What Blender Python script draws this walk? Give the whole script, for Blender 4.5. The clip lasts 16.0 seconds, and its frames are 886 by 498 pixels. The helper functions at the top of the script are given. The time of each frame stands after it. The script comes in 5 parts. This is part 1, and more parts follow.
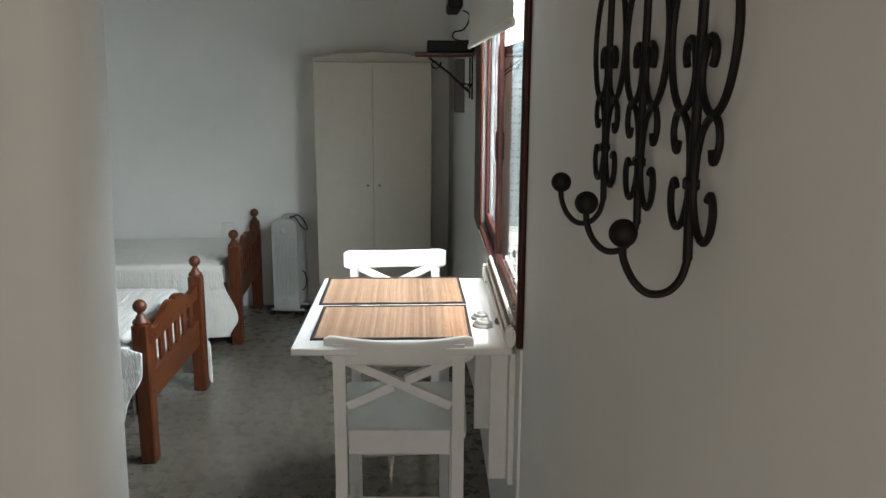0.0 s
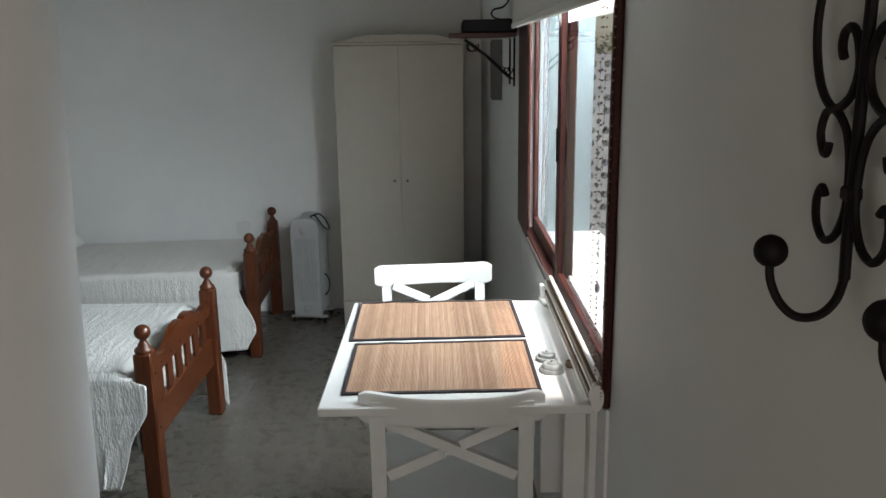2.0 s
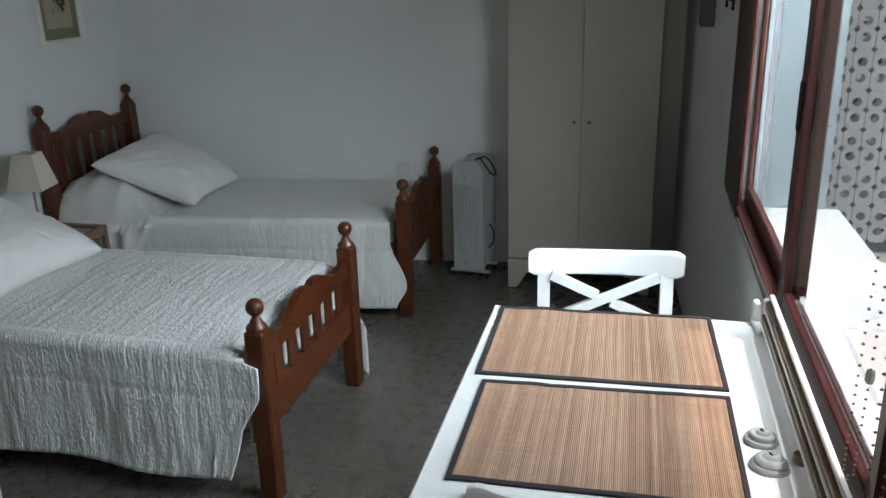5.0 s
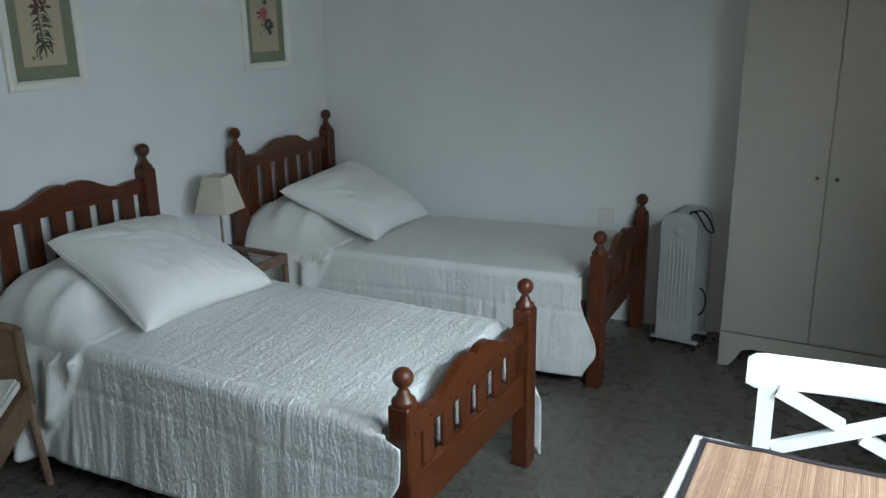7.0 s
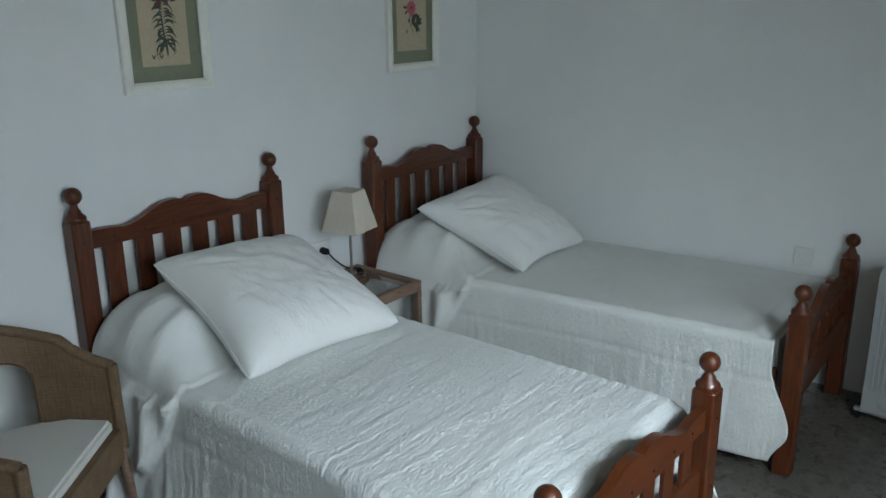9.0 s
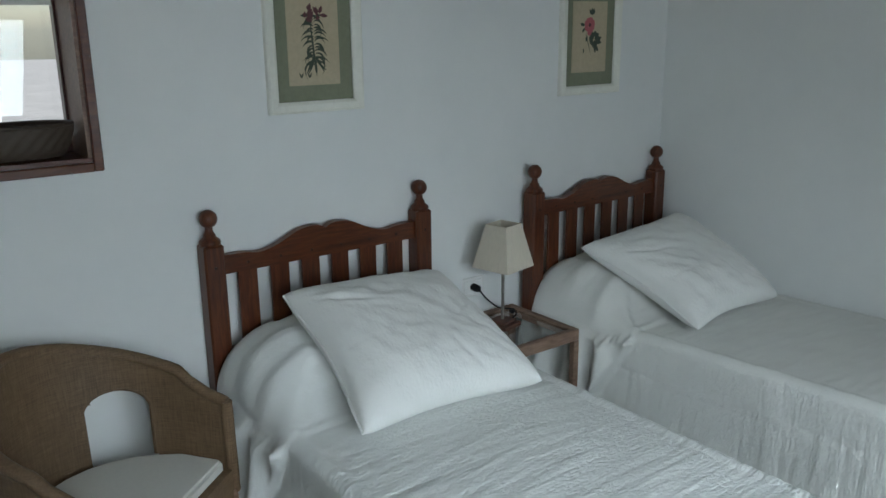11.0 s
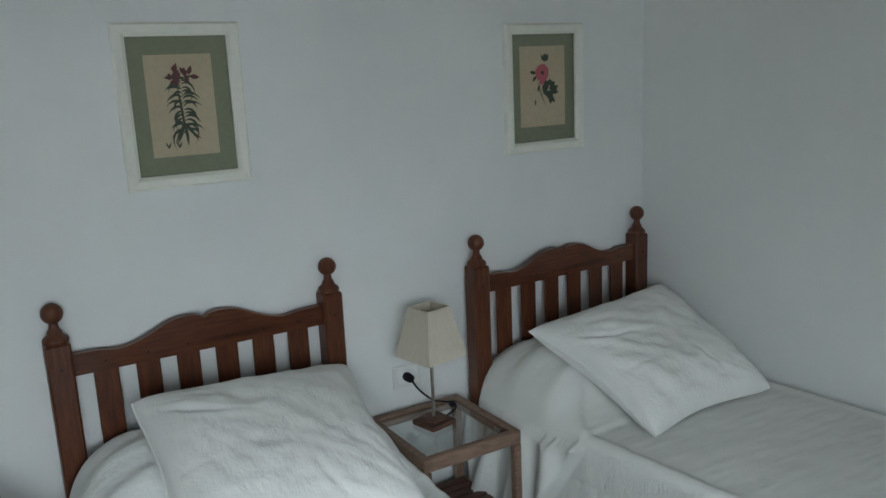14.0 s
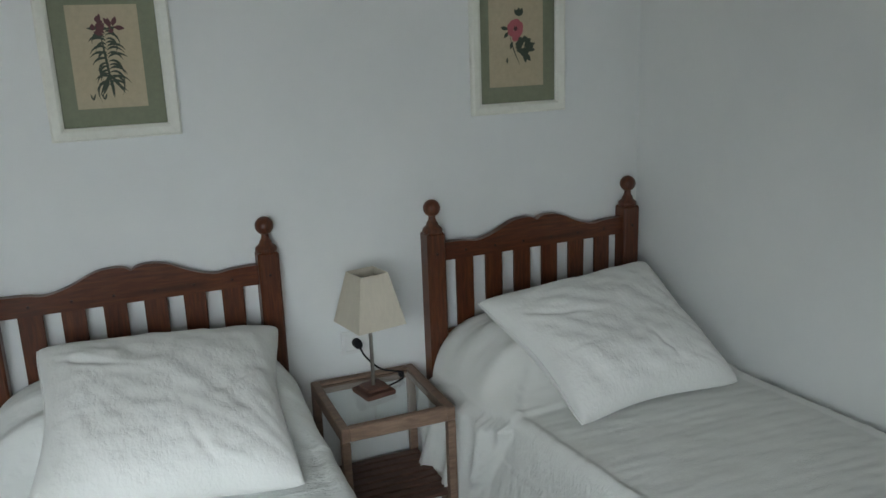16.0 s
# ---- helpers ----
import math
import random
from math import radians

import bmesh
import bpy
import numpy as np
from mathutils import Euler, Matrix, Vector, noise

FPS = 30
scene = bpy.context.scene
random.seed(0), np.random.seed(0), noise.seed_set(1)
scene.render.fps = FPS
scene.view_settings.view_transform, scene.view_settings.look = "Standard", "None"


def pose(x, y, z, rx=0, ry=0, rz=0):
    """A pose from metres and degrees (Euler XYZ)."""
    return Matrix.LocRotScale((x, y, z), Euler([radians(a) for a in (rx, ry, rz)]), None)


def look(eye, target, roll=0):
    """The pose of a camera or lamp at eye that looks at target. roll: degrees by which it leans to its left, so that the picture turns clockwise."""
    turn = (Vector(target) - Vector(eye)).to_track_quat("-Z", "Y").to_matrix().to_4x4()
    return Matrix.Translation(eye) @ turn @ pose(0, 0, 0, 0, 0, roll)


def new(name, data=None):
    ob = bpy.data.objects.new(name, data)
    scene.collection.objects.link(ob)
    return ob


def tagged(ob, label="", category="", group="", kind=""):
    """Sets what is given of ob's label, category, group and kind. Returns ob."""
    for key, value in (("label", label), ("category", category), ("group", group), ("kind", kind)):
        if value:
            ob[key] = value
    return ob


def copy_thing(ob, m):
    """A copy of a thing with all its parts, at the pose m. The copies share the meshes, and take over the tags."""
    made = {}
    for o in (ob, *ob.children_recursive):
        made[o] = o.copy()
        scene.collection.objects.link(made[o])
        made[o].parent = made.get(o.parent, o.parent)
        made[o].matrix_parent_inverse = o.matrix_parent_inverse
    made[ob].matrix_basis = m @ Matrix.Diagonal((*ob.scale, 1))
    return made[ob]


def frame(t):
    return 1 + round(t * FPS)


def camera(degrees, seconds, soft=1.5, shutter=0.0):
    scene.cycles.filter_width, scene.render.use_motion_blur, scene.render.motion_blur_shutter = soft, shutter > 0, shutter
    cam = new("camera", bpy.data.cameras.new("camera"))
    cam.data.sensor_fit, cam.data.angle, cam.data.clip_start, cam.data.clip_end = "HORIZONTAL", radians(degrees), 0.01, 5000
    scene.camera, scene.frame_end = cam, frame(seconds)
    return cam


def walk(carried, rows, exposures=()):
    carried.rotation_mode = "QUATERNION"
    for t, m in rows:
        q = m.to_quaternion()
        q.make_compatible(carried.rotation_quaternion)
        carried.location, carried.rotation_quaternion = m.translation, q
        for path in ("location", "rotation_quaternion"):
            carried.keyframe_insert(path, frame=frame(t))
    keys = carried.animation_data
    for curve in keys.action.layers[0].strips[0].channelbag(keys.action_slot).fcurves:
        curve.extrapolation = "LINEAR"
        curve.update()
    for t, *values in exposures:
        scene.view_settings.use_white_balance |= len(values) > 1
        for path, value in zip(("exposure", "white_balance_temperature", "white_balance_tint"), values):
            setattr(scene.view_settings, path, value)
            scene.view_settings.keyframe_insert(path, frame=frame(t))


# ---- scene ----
cam = camera(56.8, 16.0)
PATH = [
    (0, (0.153, -0.327, 1.643), (0.193, 1.627, 1.219), 0.3),
    (0.5, (0.131, -0.222, 1.657), (0.182, 1.729, 1.221), 0.6),
    (1, (0.085, -0.09, 1.667), (0.131, 1.859, 1.221), 0.7),
    (1.5, (0.06, 0.031, 1.662), (0.107, 1.977, 1.203), 0.2),
    (2, (0.067, 0.148, 1.659), (0.061, 2.092, 1.19), -0.8),
    (2.5, (0.087, 0.297, 1.654), (-0.035, 2.236, 1.177), -0.0),
    (3, (0.097, 0.41, 1.637), (-0.102, 2.339, 1.145), -0.7),
    (3.2, (0.1, 0.443, 1.635), (-0.118, 2.364, 1.12), -0.4),
    (5.3, (0.089, 0.885, 1.658), (-0.409, 2.71, 1.011), -1.3),
    (5.5, (0.067, 0.929, 1.645), (-0.469, 2.75, 1.014), -0.9),
    (6, (0.075, 1.065, 1.638), (-0.619, 2.846, 1.052), -0.4),
    (6.5, (0.074, 1.177, 1.623), (-0.759, 2.903, 1.052), -0.4),
    (7, (0.018, 1.273, 1.619), (-0.907, 2.954, 1.056), -0.9),
    (7.5, (-0.081, 1.394, 1.614), (-1.054, 3.053, 1.066), -0.1),
    (8, (-0.167, 1.489, 1.608), (-1.217, 3.104, 1.068), -0.6),
    (8.5, (-0.223, 1.595, 1.609), (-1.345, 3.156, 1.059), -1.0),
    (9, (-0.293, 1.735, 1.627), (-1.51, 3.215, 1.053), -0.6),
    (9.5, (-0.344, 1.852, 1.596), (-1.721, 3.185, 1.021), -1.2),
    (9.7, (-0.349, 1.87, 1.6), (-1.786, 3.134, 1.021), -1.5),
    (11.8, (-0.499, 2.222, 1.623), (-2.052, 3.378, 1.119), -0.3),
    (12, (-0.506, 2.259, 1.632), (-2.049, 3.434, 1.143), -0.4),
    (12.5, (-0.448, 2.407, 1.635), (-2.018, 3.556, 1.173), -1.1),
    (13, (-0.43, 2.541, 1.629), (-2.051, 3.626, 1.19), -1.7),
    (13.5, (-0.455, 2.647, 1.63), (-2.105, 3.69, 1.196), -2.7),
    (14, (-0.484, 2.788, 1.638), (-2.162, 3.789, 1.21), -2.6),
    (14.5, (-0.48, 2.916, 1.637), (-2.184, 3.874, 1.214), -3.1),
    (15, (-0.42, 3.095, 1.63), (-2.159, 3.982, 1.194), -2.9),
    (15.5, (-0.366, 3.222, 1.619), (-2.146, 3.999, 1.141), -2.5),
    (16, (-0.333, 3.356, 1.592), (-2.131, 4.074, 1.091), -2.1),
]
EXPOSURES = [(0, 0.18, 7100, 15), (1.5, 0.06, 6950, 16), (3.0, -0.33, 6800, 16), (5.5, -0.45, 6500, 13), (6.0, -0.3, 6420, 10), (6.5, -0.17, 6350, 9), (7.5, -0.18, 6300, 11), (9.5, -0.08, 6350, 11),
             (12.0, -0.12, 6500, 12), (14.5, -0.02, 6700, 13), (16.0, 0.05, 6850, 14)]
walk(cam, [(t, look(eye, target, roll)) for t, eye, target, roll in PATH], EXPOSURES)

# ---- world, sun, large lights ----
SUN_DIR = Vector((0.40, -0.10, 1.0)).normalized()
world = bpy.data.worlds.new("world")
scene.world = world
world.use_nodes = True
wn = world.node_tree.nodes
sky = wn.new("ShaderNodeTexSky")
sky.sky_type, sky.sun_disc = "NISHITA", False
sky.sun_elevation = math.asin(SUN_DIR.z)
sky.sun_rotation = math.atan2(SUN_DIR.x, SUN_DIR.y)
wn["Background"].inputs["Strength"].default_value = 0.15
world.node_tree.links.new(sky.outputs[0], wn["Background"].inputs["Color"])
sun = new("sun", bpy.data.lights.new("sun", "SUN"))
sun.data.energy, sun.data.angle, sun.data.color = 3.6, radians(0.6), (1.0, 0.96, 0.9)
sun.matrix_world = look((0, 0, 6), Vector((0, 0, 6)) - SUN_DIR)


def area_lamp(name, eye, target, wide, high, watts, color):
    lamp = new(name, bpy.data.lights.new(name, "AREA"))
    lamp.data.shape, lamp.data.size, lamp.data.size_y = "RECTANGLE", wide, high
    lamp.data.energy, lamp.data.color = watts, color
    lamp.matrix_world = look(eye, target)
    return lamp


high = area_lamp("daylight_east", (0.585, 2.58, 1.885), (-0.165, 2.88, 1.24), 1.6, 0.25, 27, (0.76, 0.91, 1.0))
high.data.spread = radians(112)
for lamp_y in (2.0, 2.55, 3.1):
    low = area_lamp("daylight_east", (0.575, lamp_y, 1.36), (-0.025, lamp_y + 0.24, 1.20), 0.26, 0.66, 3.2, (0.80, 0.93, 1.0))
    low.data.spread = radians(115)
area_lamp("daylight_west", (-3.12, 2.1, 1.5), (-1.5, 2.2, 0.9), 0.8, 0.5, 0.8, (0.9, 0.97, 1.0))
# Added warm fill from the south, where no source is seen.
area_lamp("daylight_south", (-0.2, -1.62, 1.4), (0.36, 0.6, 0.95), 0.8, 1.3, 12.5, (1.0, 0.92, 0.82))

# ---- materials ----


class Nodes:
    def __init__(self, name, rough=0.6, metal=0.0):
        self.mat = bpy.data.materials.new(name)
        self.mat.use_nodes = True
        self.t = self.mat.node_tree
        self.b = self.t.nodes["Principled BSDF"]
        self.b.inputs["Roughness"].default_value = rough
        self.b.inputs["Metallic"].default_value = metal

    def node(self, kind, **values):
        n = self.t.nodes.new(kind)
        for k, v in values.items():
            n.inputs[k.replace("_", " ")].default_value = v
        return n

    def link(self, a, b):
        self.t.links.new(a, b)

    def coords(self, scale=(1, 1, 1), which="Object"):
        tc = self.t.nodes.new("ShaderNodeTexCoord")
        m = self.node("ShaderNodeMapping", Scale=scale)
        self.link(tc.outputs[which], m.inputs["Vector"])
        return m.outputs["Vector"]

    def noise(self, vec, scale, detail=4, rough=0.55, distort=0.0):
        n = self.node("ShaderNodeTexNoise", Scale=scale, Detail=detail, Roughness=rough, Distortion=distort)
        self.link(vec, n.inputs["Vector"])
        return n.outputs["Fac"]

    def ramp(self, fac, stops):
        r = self.t.nodes.new("ShaderNodeValToRGB")
        e = r.color_ramp.elements
        while len(e) < len(stops):
            e.new(0.5)
        for el, (p, c) in zip(e, stops):
            el.position, el.color = p, (*c, 1)
        self.link(fac, r.inputs["Fac"])
        return r.outputs["Color"]

    def mix(self, fac, a, b, blend="MIX"):
        m = self.t.nodes.new("ShaderNodeMixRGB")
        m.blend_type = blend
        for s, v in zip(m.inputs, (fac, a, b)):
            if hasattr(v, "is_output"):
                self.link(v, s)
            elif isinstance(v, tuple):
                s.default_value = (*v, 1)
            else:
                s.default_value = v
        return m.outputs["Color"]

    def color(self, c):
        if isinstance(c, tuple):
            self.b.inputs["Base Color"].default_value = (*c, 1)
        else:
            self.link(c, self.b.inputs["Base Color"])

    def bump(self, height, strength=0.3, distance=0.002):
        bp = self.node("ShaderNodeBump", Strength=strength, Distance=distance)
        self.link(height, bp.inputs["Height"])
        self.link(bp.outputs["Normal"], self.b.inputs["Normal"])
        return bp

    def rough(self, fac, lo, hi):
        m = self.t.nodes.new("ShaderNodeMapRange")
        m.inputs["To Min"].default_value, m.inputs["To Max"].default_value = lo, hi
        self.link(fac, m.inputs["Value"])
        self.link(m.outputs["Result"], self.b.inputs["Roughness"])


def plaster(name, a, b):
    n = Nodes(name, 0.75)
    v = n.coords()
    n.color(n.ramp(n.noise(v, 1.3, 5, 0.6), [(0.3, a), (0.7, b)]))
    big, small = n.noise(v, 9, 3), n.noise(v, 160, 3)
    n.bump(n.mix(0.12, big, small), 0.22, 0.005)
    return n.mat


def paint(name, c, rough=0.4, spread=0.06, grain=(6, 6, 6)):
    n = Nodes(name, rough)
    v = n.coords(grain)
    f = n.noise(v, 3, 4)
    n.color(n.ramp(f, [(0.3, tuple(x * (1 - spread) for x in c)), (0.7, c)]))
    n.rough(f, rough * 0.85, rough * 1.2)
    n.bump(n.noise(v, 25, 2), 0.12, 0.001)
    return n.mat


def wood(name, dark, mid, light, grain, rough=0.35, knots=True):
    n = Nodes(name, rough)
    v = n.coords(grain)
    f = n.noise(v, 6, 6, 0.6, 0.6)
    c = n.ramp(f, [(0.25, dark), (0.5, mid), (0.78, light)])
    if knots:
        w = n.node("ShaderNodeTexVoronoi", Scale=1.6)
        n.link(n.coords(tuple(g * 0.35 for g in grain)), w.inputs["Vector"])
        k = n.ramp(w.outputs["Distance"], [(0.03, (0, 0, 0)), (0.14, (1, 1, 1))])
        c = n.mix(0.7, c, k, "MULTIPLY")
        c = n.mix(0.3, c, mid)
    n.color(c)
    n.rough(f, rough * 0.8, rough * 1.3)
    n.bump(f, 0.15, 0.001)
    return n.mat


def metal(name, c, rough, is_metal=1.0):
    n = Nodes(name, rough, is_metal)
    f = n.noise(n.coords(), 60, 4)
    n.color(n.ramp(f, [(0.3, tuple(x * 0.75 for x in c)), (0.7, c)]))
    n.bump(f, 0.2, 0.001)
    return n.mat


def flat(name, c, rough=0.7):
    n = Nodes(name, rough)
    f = n.noise(n.coords(), 70, 3)
    n.color(n.ramp(f, [(0.3, tuple(x * 0.9 for x in c)), (0.7, c)]))
    return n.mat


M_WALL = plaster("wall_plaster", (0.72, 0.74, 0.73), (0.80, 0.81, 0.79))
# Ceiling stays out of view; dark warm tone picked to dim the upper walls.
M_CEIL = plaster("unseen_ceiling_tone", (0.28, 0.235, 0.17), (0.34, 0.285, 0.21))
M_PINE = wood("red_pine", (0.022, 0.006, 0.003), (0.086, 0.021, 0.006), (0.172, 0.050, 0.013), (16, 16, 1.6))
M_PINE_Y = wood("red_pine_rail", (0.022, 0.006, 0.003), (0.086, 0.021, 0.006), (0.172, 0.050, 0.013), (16, 1.6, 16), 0.3)
M_DARKWOOD = wood("mahogany_frame", (0.018, 0.005, 0.004), (0.045, 0.012, 0.009), (0.075, 0.021, 0.016), (14, 2, 14), 0.3, False)
M_OAK = wood("nightstand_wood", (0.13, 0.075, 0.05), (0.21, 0.13, 0.09), (0.30, 0.20, 0.14), (14, 2.5, 14), 0.5, False)
M_LACQUER = paint("white_lacquer", (0.78, 0.79, 0.77), 0.32)
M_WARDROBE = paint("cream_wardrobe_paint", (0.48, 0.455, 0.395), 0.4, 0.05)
M_FRAME = paint("distressed_white_frame", (0.82, 0.82, 0.74), 0.55, 0.06, (20, 20, 20))
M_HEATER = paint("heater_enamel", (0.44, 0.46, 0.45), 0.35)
M_PLASTIC = paint("white_plastic", (0.75, 0.75, 0.73), 0.35)
M_BLACK = flat("black_plastic", (0.010, 0.010, 0.011), 0.6)
M_IRON = metal("black_wrought_iron", (0.009, 0.008, 0.008), 0.6, 0.1)
for dull in (M_DARKWOOD, M_BLACK, M_IRON):
    dull.node_tree.nodes["Principled BSDF"].inputs["Specular IOR Level"].default_value = 0.2
M_STEEL = metal("brushed_steel", (0.45, 0.42, 0.38), 0.35)
M_BRONZE = metal("bronze_hardware", (0.25, 0.18, 0.12), 0.4)
M_SHADE = paint("linen_shade", (0.62, 0.56, 0.46), 0.85, 0.08, (40, 40, 10))
M_BLIND = paint("roller_blind_cloth", (0.70, 0.69, 0.64), 0.85, 0.05, (30, 30, 30))
M_STONE = paint("grey_stone", (0.38, 0.41, 0.40), 0.6, 0.25, (20, 20, 20))
M_BINDING = flat("black_cloth_binding", (0.022, 0.016, 0.02), 0.85)
M_MOUNT = flat("sage_green_mount", (0.225, 0.24, 0.165), 0.85)
M_PRINT = flat("aged_print_paper", (0.50, 0.42, 0.29), 0.8)
M_LEAF = flat("printed_leaf_green", (0.055, 0.07, 0.05), 0.8)
M_ROSE = flat("printed_rose_pink", (0.46, 0.12, 0.14), 0.8)
M_DEEPRED = flat("printed_deep_red", (0.12, 0.045, 0.05), 0.8)
M_CUSHION = paint("cream_cushion_cloth", (0.66, 0.65, 0.60), 0.85, 0.05, (30, 30, 30))
M_SCREED = plaster("outdoor_render", (0.78, 0.78, 0.75), (0.84, 0.84, 0.81))
# White reveal plaster with its bluish shade mixed into the colour.
M_REVEAL_SHADE = plaster("reveal_shade_blue_grey", (0.36, 0.43, 0.44), (0.42, 0.49, 0.50))
M_GRAVEL = plaster("pale_patio_paving", (0.40, 0.38, 0.34), (0.5, 0.48, 0.43))
M_FOLIAGE = flat("shrub_leaf", (0.07, 0.12, 0.035), 0.6)


def terrazzo():
    n = Nodes("grey_terrazzo", 0.3)
    v = n.coords((1, 1, 1))
    geo = n.t.nodes.new("ShaderNodeNewGeometry")
    pos = geo.outputs["Position"]
    chips = n.node("ShaderNodeTexVoronoi", Scale=95)
    n.link(pos, chips.inputs["Vector"])
    c = n.ramp(chips.outputs["Color"], [(0.15, (0.075, 0.068, 0.055)), (0.5, (0.12, 0.108, 0.089)), (0.85, (0.26, 0.24, 0.20))])
    c = n.mix(0.6, c, (0.12, 0.109, 0.09))
    big = n.node("ShaderNodeTexNoise", Scale=2.2, Detail=5)
    n.link(pos, big.inputs["Vector"])
    mot = n.node("ShaderNodeTexNoise", Scale=17, Detail=4)
    n.link(pos, mot.inputs["Vector"])
    c = n.mix(0.45, c, n.ramp(big.outputs["Fac"], [(0.3, (0.72, 0.70, 0.68)), (0.7, (1, 1, 1))]), "MULTIPLY")
    c = n.mix(0.10, c, n.ramp(mot.outputs["Fac"], [(0.35, (0.6, 0.6, 0.6)), (0.65, (1, 1, 1))]), "MULTIPLY")
    info = n.t.nodes.new("ShaderNodeObjectInfo")
    c = n.mix(0.35, c, n.ramp(info.outputs["Random"], [(0, (0.72, 0.72, 0.72)), (1, (1, 1, 1))]), "MULTIPLY")
    n.color(c)
    n.rough(mot.outputs["Fac"], 0.22, 0.34)
    n.bump(mot.outputs["Fac"], 0.08, 0.001)
    return n.mat


def quilt_cloth(name, ridges, fine, c=(0.77, 0.785, 0.76), strength=0.5, deep=0.012, smooth_x=None, smooth_z=None):
    """Crinkled cotton. smooth_x: the cloth is pressed smooth up to this length; smooth_z: and above this height."""
    n = Nodes(name, 0.85)
    r = n.noise(n.coords(ridges), 1.0, 3, 0.55, 0.12)
    q = n.noise(n.coords(fine), 1.0, 2, 0.5, 0.3)
    v2 = n.coords((1, 1, 1))
    lumps = n.noise(v2, 30, 3)
    weave = n.noise(v2, 500, 2)
    h = n.mix(0.45, n.ramp(r, [(0.34, (0, 0, 0)), (0.66, (1, 1, 1))]), n.ramp(q, [(0.35, (0, 0, 0)), (0.65, (1, 1, 1))]))
    h = n.mix(n.ramp(n.noise(v2, 5, 3), [(0.35, (0.55, 0.55, 0.55)), (0.65, (0, 0, 0))]), h, (0.5, 0.5, 0.5))
    sep = n.node("ShaderNodeSeparateXYZ")
    n.link(n.coords((1, 1, 1)), sep.inputs["Vector"])
    for axis, at, wide in (("X", smooth_x, 0.25), ("Z", smooth_z, 0.03)):
        if at is None:
            continue
        m = n.t.nodes.new("ShaderNodeMapRange")
        m.interpolation_type = "SMOOTHSTEP"
        m.inputs["From Min"].default_value, m.inputs["From Max"].default_value = at, at + wide
        m.inputs["To Min"].default_value, m.inputs["To Max"].default_value = (0.75, 0.0) if axis == "X" else (0.0, 0.88)
        n.link(sep.outputs[axis], m.inputs["Value"])
        h = n.mix(m.outputs["Result"], h, (0.5, 0.5, 0.5))
    h = n.mix(0.10, h, lumps)
    h = n.mix(0.07, h, weave)
    n.color(n.ramp(n.noise(v2, 4, 3), [(0.3, tuple(x * 0.95 for x in c)), (0.7, c)]))
    n.bump(h, strength, deep)
    n.b.inputs["Sheen Weight"].default_value = 0.12
    return n.mat


def wicker():
    n = Nodes("woven_wicker", 0.6)
    v = n.coords((1, 1, 1))
    a = n.noise(n.coords((14, 14, 230)), 1.6, 3)
    b = n.noise(n.coords((150, 150, 10)), 1.6, 3)
    m = n.mix(0.5, a, b)
    f = n.noise(v, 8, 4)
    c = n.ramp(m, [(0.3, (0.095, 0.056, 0.028)), (0.5, (0.155, 0.094, 0.048)), (0.7, (0.22, 0.14, 0.075))])
    n.color(n.mix(0.4, c, n.ramp(f, [(0.3, (0.5, 0.45, 0.4)), (0.7, (1, 1, 1))]), "MULTIPLY"))
    n.bump(m, 0.5, 0.003)
    return n.mat


def reed():
    n = Nodes("split_reed", 0.5)
    geo = n.t.nodes.new("ShaderNodeNewGeometry")
    c = n.ramp(geo.outputs["Random Per Island"], [(0.0, (0.29, 0.165, 0.10)), (0.35, (0.37, 0.22, 0.14)), (0.7, (0.42, 0.26, 0.17)), (1.0, (0.49, 0.33, 0.225))])
    f = n.noise(n.coords((60, 9, 60)), 1.5, 4)
    c = n.mix(0.5, c, n.ramp(f, [(0.3, (0.6, 0.55, 0.5)), (0.7, (1, 1, 1))]), "MULTIPLY")
    thread = n.noise(n.coords((3, 300, 3)), 1.0, 2)
    n.color(n.mix(0.45, c, n.ramp(thread, [(0.40, (0.62, 0.58, 0.52)), (0.55, (1, 1, 1))]), "MULTIPLY"))
    return n.mat


def glass(name, tint=(0.95, 0.98, 0.98), rough=0.0):
    n = Nodes(name, rough)
    n.color(tint)
    n.b.inputs["Transmission Weight"].default_value = 1.0
    n.b.inputs["IOR"].default_value = 1.45
    return n.mat


M_TERRAZZO = terrazzo()
M_QUILT = quilt_cloth("white_quilted_bedspread", (46, 4.5, 4), (120, 62, 50), strength=0.6, smooth_x=0.42)
M_QUILT_PRESSED = quilt_cloth("white_bedspread_smooth_on_top", (46, 4.5, 4), (120, 62, 50), (0.73, 0.735, 0.70), smooth_x=0.42, smooth_z=0.405)
M_PILLOW = quilt_cloth("white_pillow_cloth", (18, 40, 22), (75, 90, 75), (0.80, 0.805, 0.775), 0.30, 0.007)
M_WICKER = wicker()
M_REED = reed()
M_GLASS = glass("window_glass")
M_TABLEGLASS = glass("nightstand_glass", (0.88, 0.93, 0.92))

# ---- mesh helpers ----


def part(name, bm, material, parent=None, label="", smooth=False, kind=""):
    me = bpy.data.meshes.new(name)
    bmesh.ops.recalc_face_normals(bm, faces=bm.faces[:])
    if smooth:
        for f in bm.faces:
            f.smooth = True
    bm.to_mesh(me)
    bm.free()
    me.materials.append(material)
    ob = new(name, me)
    if smooth:
        me.set_sharp_from_angle(angle=radians(40))
    ob.parent = parent
    return tagged(ob, label=label, kind=kind)


def thing(name, label, category, m=None, group=""):
    ob = new(name)
    ob.empty_display_size = 0.1
    if m is not None:
        ob.matrix_basis = m
    return tagged(ob, label, category, group)


